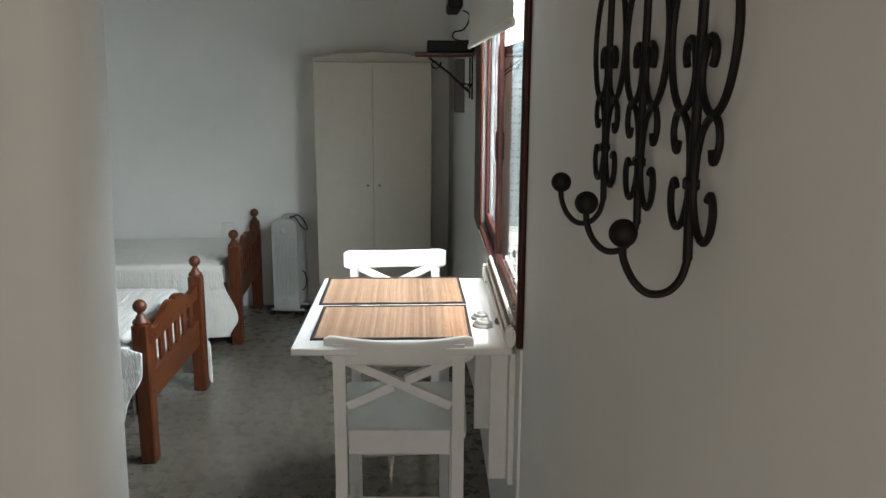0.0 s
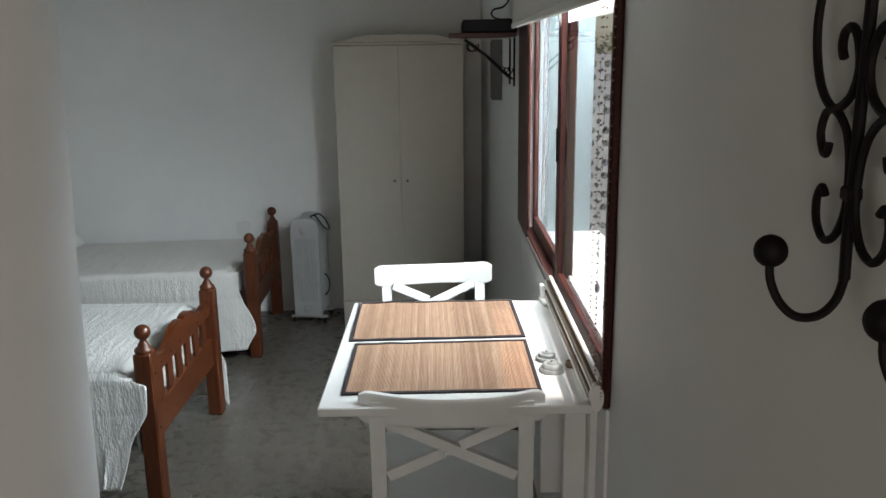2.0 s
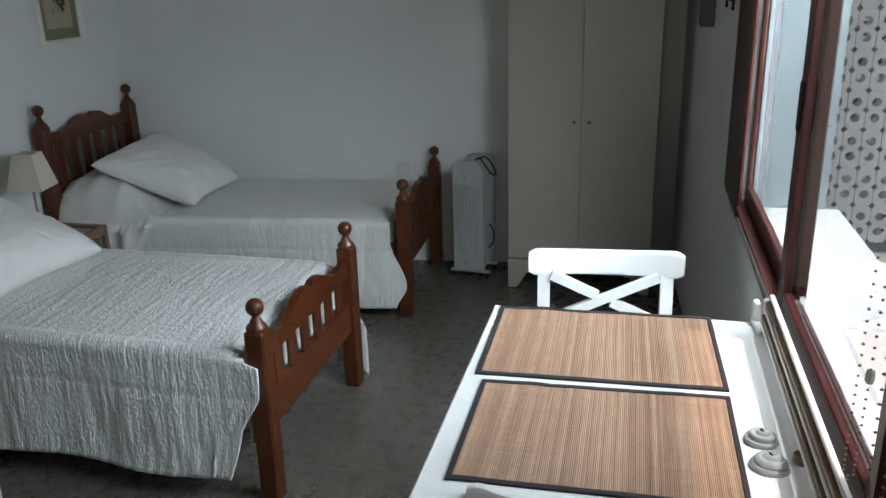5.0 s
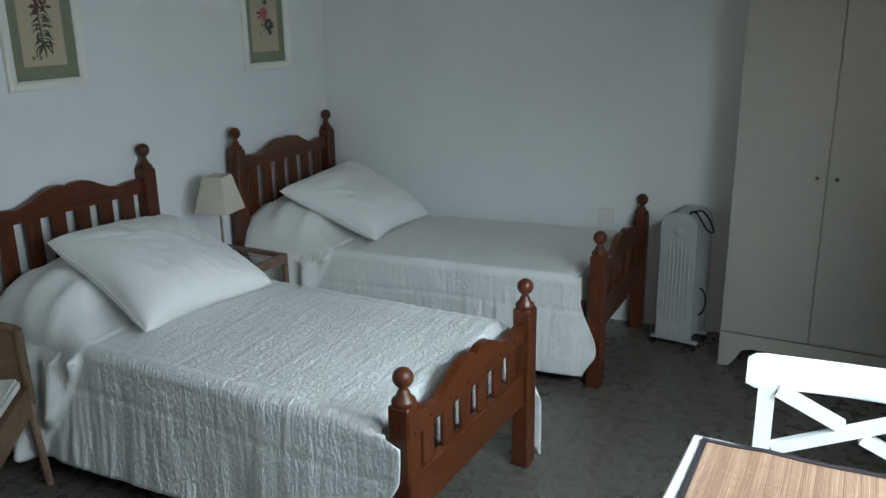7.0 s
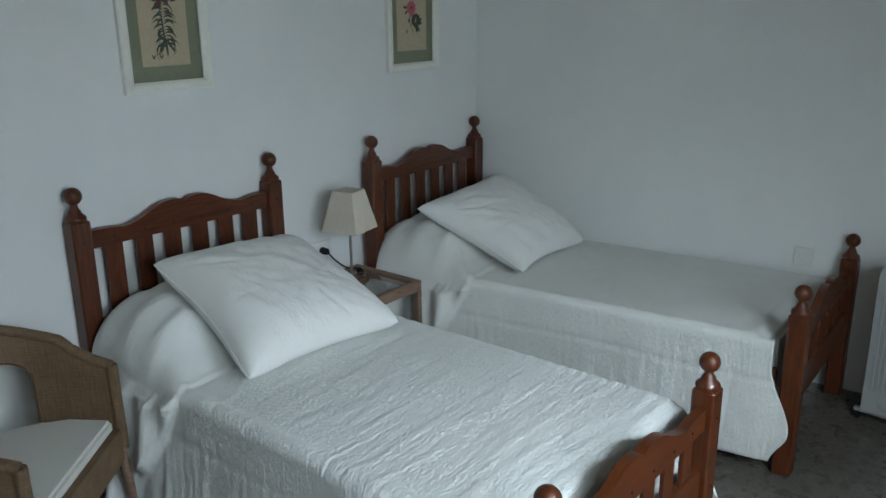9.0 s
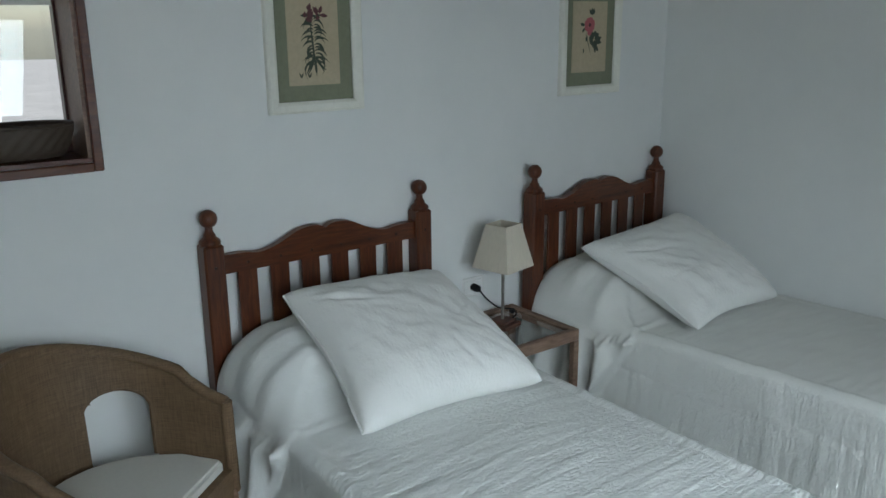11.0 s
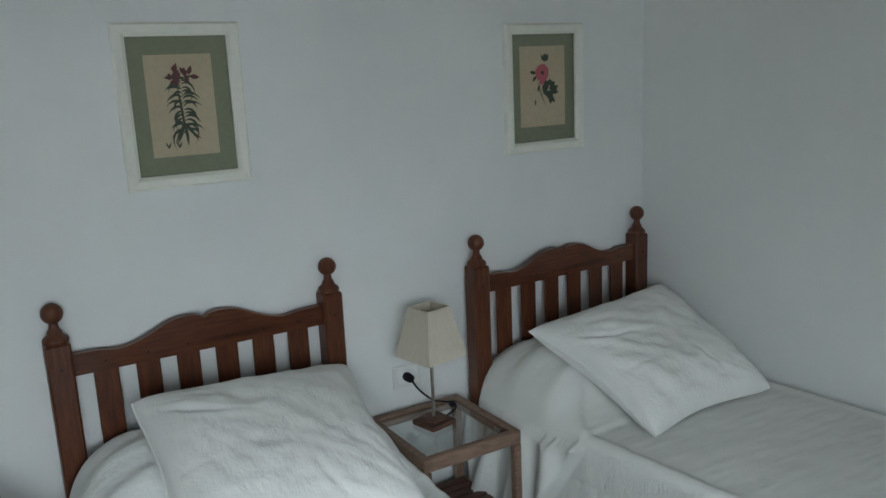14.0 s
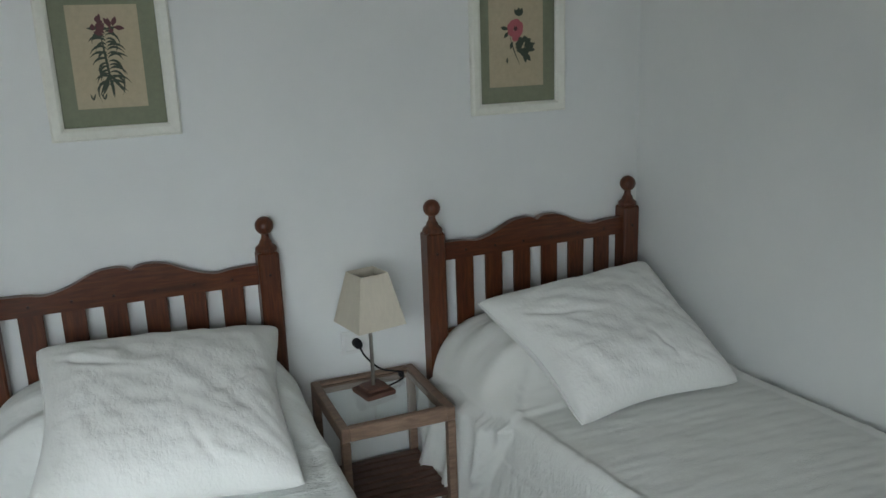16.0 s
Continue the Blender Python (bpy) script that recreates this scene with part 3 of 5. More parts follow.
def bedspread(label, xh, head, xf, foot, top, hem, seed, far_wall=False, mattress_label=""):
    xa, xb = xh + 0.042, xf - 0.040
    L = xb - xa
    m = thing("mattress", mattress_label, "mattress", pose(xa, 0, 0.25), "mattresses")

    def ys(u):
        s = (xa + u * L - xh) / (xf - xh)
        return head[0] + (foot[0] - head[0]) * s, head[1] + (foot[1] - head[1]) * s
    y00, y01 = ys(0)
    y10, y11 = ys(1)
    part("body", slab([(0.01, y00 + 0.06), (L - 0.01, y10 + 0.06), (L - 0.01, y11 - 0.06), (0.01, y01 - 0.06)], "z", 0.0, top - 0.25 - 0.04), M_CUSHION, m)

    def ztop(u):
        d = u * L
        return top + 0.165 * (1 - sstep(0.30, 0.50, d)) * (0.55 + 0.45 * math.sin(math.pi * min(max((d + 0.10) / 0.52, 0), 1)))

    def f(u, v):
        x = xa + u * L
        y0, y1 = ys(u)
        bul = 1 - sstep(0.28, 0.50, u * L)
        out = 0.038
        ya, yb = y0 - out, y1 + (0.012 if far_wall else out)
        zt = ztop(u)
        r = 0.04 + 0.165 * bul
        h0, h1 = hem, (0.30 if far_wall else hem - 0.04)
        side0, side1 = max(zt - r - h0, 0.05), max(zt - r - h1, 0.05)
        arc = r * math.pi / 2
        wide = yb - ya - 2 * r
        total = side0 + arc + wide + arc + side1
        s = v * total
        d = u * L
        end = sstep(0.965, 1.0, u)
        n1 = noise.noise(Vector((x * 3.1, v * 4.0, seed)))
        n2 = noise.noise(Vector((x * 11.0, v * 3.0, seed + 5)))
        n3 = noise.noise(Vector((x * 42.0, v * 16.0, seed + 9)))
        if s < side0:
            t = 1 - s / side0
            fold = (0.010 * n2 + 0.006 * n3 + 0.02 * n1) * (0.25 + t) + 0.035 * t * t
            edge = 0.27 + 0.25 * (1 - t) + 0.01 * n2
            flap = 1 - sstep(edge - 0.018, edge, d)
            ridge = (0.5 + 0.5 * math.sin((d + 0.10 * t) * (50 - 14 * t) + 0.4 * t + seed + 0.15 * n1)) ** 1.3
            fold -= flap * (0.009 * n2 + 0.006 * n3 + 0.014 * n1) * (0.25 + t)
            fold += flap * (0.022 + (0.024 + 0.046 * t) * ridge)
            fold -= 0.006 * math.exp(-((t - 0.30) / 0.02) ** 2) * (1 - flap)
            if u > 0.93:
                if far_wall:
                    x += 0.085 * sstep(0.93, 1.0, u) * sstep(0.15, 0.75, t) * (1 - 0.6 * sstep(0.75, 1.0, t))
                else:
                    x += sstep(0.90, 1.0, u) * (0.05 * (1 - sstep(0.25, 0.6, t)) - 0.075 * t * t)
                    fold += 0.012 * sstep(0.93, 1.0, u)
            y, z = ya - fold, h0 + s + 0.008 * t * n2 + 0.012 * t * math.sin(x * 7 + seed)
        elif s < side0 + arc:
            a = (s - side0) / r
            y, z = ya + r - r * math.cos(a), zt - r + r * math.sin(a)
            y -= 0.005 * n2 * (1 - a / 1.6)
        elif s < side0 + arc + wide:
            y, z = ya + r + (s - side0 - arc), zt
            mid = math.sin(math.pi * (s - side0 - arc) / wide)
            z += 0.010 * n1 * mid + 0.004 * n2 - 0.008 * (1 - mid) + bul * 0.02 * mid
        elif s < side0 + arc * 2 + wide:
            a = (s - side0 - arc - wide) / r
            y, z = yb - r + r * math.sin(a), zt - r + r * math.cos(a)
        else:
            t = (s - side0 - 2 * arc - wide) / side1
            x += 0 if far_wall else 0.075 * sstep(0.93, 1.0, u) * sstep(0.08, 0.5, t)
            y, z = yb + (0 if far_wall else (0.016 * n2 + 0.02 * n1) * (0.25 + t) + 0.02 * t + 0.03 * sstep(0.93, 1.0, u)), zt - r - (s - side0 - 2 * arc - wide)
        z += 0.003 * n3
        if not far_wall:
            z += (0.0014 * noise.noise(Vector((x * 64, v * 12.0, seed + 2))) + 0.0006 * noise.noise(Vector((x * 30, v * 5.0, seed + 6)))) * sstep(0.45, 0.95, d)
        if bul > 0:
            z -= bul * 0.012 * (1 - math.cos(x * 46 + 3 * v)) * 0.5
        if s > side0 and d < 0.53:
            z += 0.010 * (1 - sstep(0.50, 0.515, d + 0.008 * n2))
        if s > side0 + arc * 0.5:
            z -= 0.30 * max(0.0, (u - 0.985) / 0.015) * (1 if s < side0 + 1.5 * arc + wide else 0.2)
            z -= 0.02 * sstep(0.955, 0.985, u)
        return Vector((x, y, z)) - Vector((xa, 0, hem))
    b = thing("bedspread", label, "bedspread", pose(xa, 0, hem), "bedspreads")
    bm = grid_mesh(f, 230, 130)
    cloth = part("cover", bm, M_QUILT_PRESSED if far_wall else M_QUILT, b, smooth=True)
    mod = cloth.modifiers.new("thick", "SOLIDIFY")
    mod.thickness, mod.offset = 0.006, -1
    cloth.data.set_sharp_from_angle(angle=radians(180))
    return b


def pillow(label, corners, thick, seed, lift):
    """corners: head near, head far, foot far, foot near."""
    c = [Vector(p) for p in corners]
    mid = sum(c, Vector()) / 4
    nrm = ((c[2] - c[0]).cross(c[3] - c[1])).normalized()
    if nrm.z < 0:
        nrm = -nrm

    def shell(sign):
        def f(u, v):
            a = c[0].lerp(c[1], v)
            b = c[3].lerp(c[2], v)
            p = a.lerp(b, u)
            du, dv = min(u, 1 - u) * 2, min(v, 1 - v) * 2
            edge = (1 - (1 - du) ** 2.6) * (1 - (1 - dv) ** 2.6)
            pull = 0.034 * ((1 - du) ** 3 * math.sin(math.pi * v) + 0)
            p = p + (b - a).normalized() * (pull if u < 0.5 else -pull)
            pull = 0.030 * ((1 - dv) ** 3 * math.sin(math.pi * u))
            p = p + (c[1] - c[0]).normalized() * (pull if v < 0.5 else -pull)
            w = 0.014 * noise.noise(Vector((u * 3.5, v * 3.5, seed))) + 0.006 * noise.noise(Vector((u * 12 + v * 5, v * 9 - u * 7, seed)))
            fan = noise.noise(Vector((math.atan2(v + 0.25, u + 0.1) * 11, math.hypot(u, v) * 1.4, seed + 3)))
            fan2 = noise.noise(Vector((math.atan2(1.2 - v, 1.1 - u) * 13, math.hypot(1 - u, 1 - v) * 1.6, seed + 8)))
            w += 0.007 * fan * (1 - sstep(0.15, 0.75, v)) + 0.006 * fan2 * sstep(0.35, 0.9, v)
            for cu, cv, run, tilt, dip in ((0.34, 0.22, 0.17, 0.5, 0.011), (0.62, 0.16, 0.12, 0.2, 0.005), (0.50, 0.80, 0.14, -0.7, 0.006), (0.82, 0.62, 0.12, 1.1, 0.008)):
                cu += 0.04 * math.sin(seed + cv * 9)
                along = (v - cv) * math.cos(tilt) + (u - cu) * math.sin(tilt)
                across = -(v - cv) * math.sin(tilt) + (u - cu) * math.cos(tilt) + 0.6 * along * along
                w -= 0.65 * dip * math.exp(-(across / 0.016) ** 2 - (along / run) ** 2)
                w += 0.3 * dip * math.exp(-((across - 0.035) / 0.022) ** 2 - (along / run) ** 2)
            t = thick * (edge ** 0.42) + w * min(edge * 2.5, 1)
            p = p.lerp(mid, 0.045 * ((1 - du) * (1 - dv)) ** 6 - 0.055 * ((1 - du) * (1 - dv)) ** 2)
            return p + nrm * (t if sign > 0 else -0.7 * thick * edge ** 0.42) + nrm * lift - mid
        return f
    th = thing("pillow", label, "pillow", Matrix.Translation(mid), "square pillows")
    bm = bmesh.new()
    grid_mesh(shell(1), 96, 96, bm)
    grid_mesh(shell(-1), 96, 96, bm)
    bmesh.ops.remove_doubles(bm, verts=bm.verts[:], dist=0.0008)
    part("cushion", bm, M_PILLOW, th, smooth=True).data.set_sharp_from_angle(angle=radians(180))
    rim = [c[0] - mid, c[3] - mid]
    seam = []
    fz = shell(1)
    for i in range(41):
        seam.append(fz(i / 40, 0.0))
    part("seam", tube(seam, 0.0035, 6), M_PILLOW, th, "piped side seam")
    return th


XH, XF = -2.842, -1.03
HEAD1, FOOT1 = (2.966, 3.764), (2.948, 3.765)
HEAD2, FOOT2 = (4.31, 5.1), (4.507, 5.285)
bed("reddish-brown pine bed with ball finials beside the wicker armchair", XH, HEAD1, XF, FOOT1)
bed("reddish-brown pine bed with ball finials beside the white heater", XH, HEAD2, XF, FOOT2, 0.030, 0.034, 0.682)
bedspread("white crinkled bedspread hanging over the bed beside the wicker armchair", XH, HEAD1, XF, FOOT1, 0.545, 0.10, 1.7, mattress_label="cream mattress under a white bedspread beside the armchair")
bedspread("white crinkled bedspread hanging over the bed along the end wall", XH, HEAD2, XF, FOOT2, 0.515, 0.07, 7.3, True, mattress_label="cream mattress under a white bedspread along the end wall")
pillow("plump square white pillow on the bed beside the armchair", [(-2.64, 3.11, 0.818), (-2.73, 3.755, 0.742), (-2.10, 3.68, 0.57), (-2.13, 3.07, 0.58)], 0.125, 2.0, 0.0)
pillow("plump square white pillow on the bed along the end wall", [(-2.61, 4.385, 0.76), (-2.68, 5.06, 0.785), (-2.14, 5.02, 0.55), (-2.10, 4.455, 0.555)], 0.115, 6.0, 0.0)

# ---- nightstand and lamp ----


def nightstand():
    x0, x1, y0, y1, top = -2.845, -2.462, 3.868, 4.228, 0.50
    n = thing("nightstand", "small brown glass-topped nightstand between the two beds", "nightstand", pose((x0 + x1) / 2, (y0 + y1) / 2, 0))
    a, b = (x1 - x0) / 2, (y1 - y0) / 2
    t = 0.026
    for sx in (-1, 1):
        for sy in (-1, 1):
            part("leg", boxes((sx * a - (t if sx > 0 else 0), sx * a + (0 if sx > 0 else t), sy * b - (t if sy > 0 else 0), sy * b + (0 if sy > 0 else t), 0, top - 0.046), bevel=0.002), M_OAK, n)
    for s in (-1, 1):
        part("top_rail", boxes((-a, a, s * b - (t if s > 0 else 0), s * b + (0 if s > 0 else t), top - 0.045, top), bevel=0.003), M_OAK, n)
        part("top_rail", boxes((s * a - (t if s > 0 else 0), s * a + (0 if s > 0 else t), -b + t, b - t, top - 0.045, top), bevel=0.003), M_OAK, n)
    g = part("glass_top", boxes((-a + t, a - t, -b + t, b - t, top - 0.016, top - 0.010)), M_TABLEGLASS, n, "clear glass panel")
    g.visible_shadow = False
    for s in (-1, 1):
        part("shelf_rail", boxes((-a + t, a - t, s * b - (t if s > 0 else 0), s * b + (0 if s > 0 else t), 0.15, 0.18)), M_OAK, n)
    k = 8
    for i in range(k):
        x = -a + t + 0.004 + (2 * a - 2 * t - 0.008) * i / k
        part("slat", boxes((x, x + 0.031, -b + 0.004, b - 0.004, 0.1805, 0.192), bevel=0.002), M_OAKDARK, n)


M_OAKDARK = wood("reddish_slat_wood", (0.05, 0.02, 0.013), (0.10, 0.045, 0.03), (0.15, 0.07, 0.05), (14, 2.5, 14), 0.5, False)
nightstand()


def table_lamp():
    x, y, z = -2.69, 4.04, 0.50
    l = thing("table_lamp", "table lamp with a square cream shade, unlit, on the nightstand", "lamp", pose(x, y, z - 0.0095, 0, 0, 12))
    bm = slab([(-0.052, -0.052), (0.052, -0.052), (0.052, 0.052), (-0.052, 0.052)], "z", 0.0, 0.016, 0.002)
    part("base", bm, M_OAKDARK, l, "square dark brown base")
    part("plinth", boxes((-0.036, 0.036, -0.036, 0.036, 0.0165, 0.028), bevel=0.003), M_OAKDARK, l)
    part("stem", lathe([(0.006, 0.028), (0.006, 0.30), (0.010, 0.302), (0.010, 0.32)], 12), M_STEEL, l, "thin steel stem", smooth=True)
    lo, hi, z0, z1, w = 0.084, 0.048, 0.239, 0.405, 0.0015
    bm = bmesh.new()
    rings = [[bm.verts.new((sx * r, sy * r, zz)) for sx, sy in ((-1, -1), (1, -1), (1, 1), (-1, 1))] for r, zz in ((lo, z0), (hi, z1), (hi - w, z1), (lo - w, z0))]
    for a, b in ((0, 1), (1, 2), (2, 3), (3, 0)):
        for i in range(4):
            bm.faces.new((rings[a][i], rings[a][(i + 1) % 4], rings[b][(i + 1) % 4], rings[b][i]))
    part("shade", bm, M_SHADE, l, "square tapered cream cloth shade")
    part("bulb", lathe([(0.008, 0.32), (0.02, 0.335), (0.027, 0.355), (0.02, 0.375), (0.004, 0.382)], 14), M_PLASTIC, l, smooth=True)
    part("shade_carrier", tube([(-hi, -hi, z1 - 0.004), (0, 0, z1 - 0.02), (hi, hi, z1 - 0.004)], 0.0015, 6), M_STEEL, l)
    return l


table_lamp()


def wall_plug():
    p = thing("wall_socket", "square white double wall socket above the nightstand", "socket", pose(WEST, 4.055, 0.60))
    part("plate", boxes((0.0, 0.006, -0.065, 0.045, -0.04, 0.042), bevel=0.002), M_PLASTIC, p)
    part("insert", boxes((0.0062, 0.008, -0.052, 0.032, -0.028, 0.030), bevel=0.003), M_PLASTIC, p)
    c = thing("lamp_cord", "black lamp cord with a round plug in the wall socket", "cable", pose(WEST, 4.04, 0.59))
    part("plug", lathe([(0.015, 0), (0.016, 0.012), (0.014, 0.034), (0.008, 0.040)], 16), M_BLACK, c, smooth=True)
    c.children[0].matrix_basis = pose(0.0085, 0, 0.012, 0, 90, 0)
    pts = [(0.045, 0, 0.012), (0.075, 0.012, -0.02), (0.10, 0.05, -0.058), (0.115, 0.09, -0.07), (0.12, 0.12, -0.078), (0.14, 0.115, -0.092), (0.17, 0.06, -0.094), (0.18, 0.03, -0.092)]
    part("cord", tube(spline(pts, 6), 0.0032, 6), M_BLACK, c, smooth=True)
    part("switch", boxes((0.10, 0.118, 0.112, 0.13, -0.098, -0.082), bevel=0.003), M_BLACK, c)


wall_plug()


def socket_north():
    x = -1.232
    y = north_y(x)
    p = thing("wall_socket", "square white wall socket on the end wall above the bed", "socket", pose(x, y, 0.57, 0, 0, 5.4))
    part("plate", boxes((-0.04, 0.04, -0.010, 0.0, -0.04, 0.04), bevel=0.003), M_PLASTIC, p)
    bm = lathe([(0.020, 0.0), (0.022, 0.004), (0.018, 0.0045), (0.017, 0.001)], 18)
    q = part("recess", bm, M_PLASTIC, p, smooth=True)
    q.matrix_basis = pose(0, -0.0102, 0, 90, 0, 0)


socket_north()

# ---- pictures ----


def leaf(bm, x, y, ang, length, wide, bend=0.0, n=6):
    lo, hi = [], []
    for i in range(n + 1):
        t = i / n
        a = ang + bend * t
        px, py = x + length * t * math.cos(a), y + length * t * math.sin(a)
        w = wide * math.sin(math.pi * min(max(t, 0.03), 0.97)) * 0.5
        lo.append(bm.verts.new((0, px + w * math.sin(a), py - w * math.cos(a))))
        hi.append(bm.verts.new((0, px - w * math.sin(a), py + w * math.cos(a))))
    for i in range(n):
        bm.faces.new((lo[i], lo[i + 1], hi[i + 1], hi[i]))


def picture(label, y0, y1, z0, z1, rim, mount_y, mount_z, drawing):
    x = WEST
    cy, cz = (y0 + y1) / 2, (z0 + z1) / 2
    p = thing("framed_print", label, "picture", pose(x, cy, cz), "botanical prints")
    hy, hz = (y1 - y0) / 2, (z1 - z0) / 2
    bm = bmesh.new()
    prof = [(0, 0.0), (0, 0.018), (0.006, 0.024), (rim - 0.010, 0.020), (rim, 0.013), (rim, 0.0)]
    loops = []
    for inset, d in prof:
        loops.append([bm.verts.new((d, sy * (hy - inset), sz * (hz - inset))) for sy, sz in ((-1, -1), (1, -1), (1, 1), (-1, 1))])
    for a, b in zip(loops, loops[1:]):
        for i in range(4):
            bm.faces.new((a[i], a[(i + 1) % 4], b[(i + 1) % 4], b[i]))
    part("frame", bm, M_FRAME, p, "worn off-white painted wooden frame")
    part("mount", boxes((0.0015, 0.006, -hy + rim + 0.0005, hy - rim - 0.0005, -hz + rim + 0.0005, hz - rim - 0.0005)), M_MOUNT, p, "sage green mount")
    pm = part("print", boxes((0.0062, 0.0072, mount_y[0] - cy, mount_y[1] - cy, mount_z[0] - cz, mount_z[1] - cz)), M_PRINT, p, "aged cream paper")
    pc, ph = (mount_y[0] + mount_y[1]) / 2 - cy, mount_z[1] - mount_z[0]
    pz = (mount_z[0] + mount_z[1]) / 2 - cz
    bm_g, bm_f, bm_d = bmesh.new(), bmesh.new(), bmesh.new()
    drawing(bm_g, bm_f, bm_d, ph)
    for bmx, nm, mat, dx in ((bm_g, "printed_foliage", M_LEAF, 0.0077), (bm_f, "printed_flower", M_ROSE if drawing is rose else M_DEEPRED, 0.0092), (bm_d, "printed_detail", M_DEEPRED if drawing is rose else M_LEAF, 0.0106)):
        if not bmx.verts:
            bmx.free()
            continue
        for k, v in enumerate(bmx.verts):
            v.co = Vector((dx + 0.00003 * (k // 14), pc + v.co.y, pz + v.co.z))
        part(nm, bmx, mat, pm)


def lily(g, f, d, h):
    rnd = random.Random(4)
    leaf(g, 0.004, -0.40 * h, math.radians(93), 0.66 * h, 0.007, 0.03)
    for i in range(30):
        t = i / 29
        s = 1 if i % 2 else -1
        yy = -0.28 * h + 0.52 * h * t
        ang = math.radians(90 - s * rnd.uniform(25, 60))
        leaf(g, 0.002, yy, ang, rnd.uniform(0.14, 0.25) * h * (1 - 0.35 * t), 0.0085, -s * rnd.uniform(0.9, 1.9))
    for a in (-115, -100, -80, -65, -52):
        leaf(g, 0.0, -0.16 * h, math.radians(a), 0.24 * h, 0.008, rnd.uniform(-0.3, 0.3))
    for i in range(15):
        a = rnd.uniform(-20, 200)
        leaf(f, 0.0 + rnd.uniform(-0.03, 0.03), 0.26 * h + rnd.uniform(-0.01, 0.02), math.radians(a), rnd.uniform(0.016, 0.030), 0.013)
    for i in range(8):
        leaf(g, rnd.uniform(-0.02, 0.02), 0.27 * h, math.radians(rnd.uniform(0, 180)), rnd.uniform(0.015, 0.028), 0.008)
    for x in (-0.05, -0.02):
        leaf(g, x, -0.42 * h, math.radians(70), 0.02, 0.005)
        leaf(g, x, -0.42 * h, math.radians(110), 0.02, 0.005)


def rose(g, f, d, h):
    rnd = random.Random(8)
    leaf(g, -0.09 * h, 0.10 * h, math.radians(-76), 0.38 * h, 0.004, 0.12)
    for i in range(16):
        a = i * 2.4
        r = 0.05 * h * math.sqrt(i / 16)
        leaf(g, 0.10 * h + r * math.cos(a), -0.03 * h + r * math.sin(a), a, rnd.uniform(0.07, 0.10) * h, 0.022, rnd.uniform(-0.4, 0.4))
    for y, a in ((-0.10, -100), (-0.10, -70), (-0.03, 0), (-0.06, -20)):
        leaf(g, 0.12 * h, y * h, math.radians(a), 0.13 * h, 0.016, 0.2)
    for x, y, a in ((-0.10, 0.17, 170), (-0.12, 0.16, 150), (-0.10, 0.13, 215), (-0.05, 0.02, 240)):
        leaf(g, x * h, y * h, math.radians(a), 0.09 * h, 0.012, 0.2)
    for a in (60, 90, 125):
        leaf(g, 0.04 * h, 0.31 * h, math.radians(a), 0.10 * h, 0.016, 0.1)
    leaf(g, -0.125 * h, -0.16 * h, math.radians(-95), 0.07 * h, 0.008, 0.1)
    for i in range(34):
        a = i * 2.4
        r = 0.062 * h * math.sqrt(i / 34)
        leaf(f, -0.015 * h + r * math.cos(a), 0.17 * h + r * math.sin(a), a, 0.055 * h, 0.024, rnd.uniform(-0.6, 0.6))
    for i in range(7):
        leaf(f, -0.02 * h, 0.07 * h, math.radians(-150 + 20 * i), 0.05 * h, 0.014)
    for i in range(5):
        leaf(d, -0.015 * h, 0.17 * h, i * 1.26, 0.03 * h, 0.008, 1.0)


picture("print of a dark leafy plant in a worn white frame", 3.206, 3.556, 1.343, 1.798, 0.036, (3.285, 3.472), (1.43, 1.712), lily)
picture("print of a pink rose in a worn white frame", 4.492, 4.846, 1.33, 1.782, 0.036, (4.562, 4.765), (1.42, 1.704), rose)

# ---- wicker armchair ----


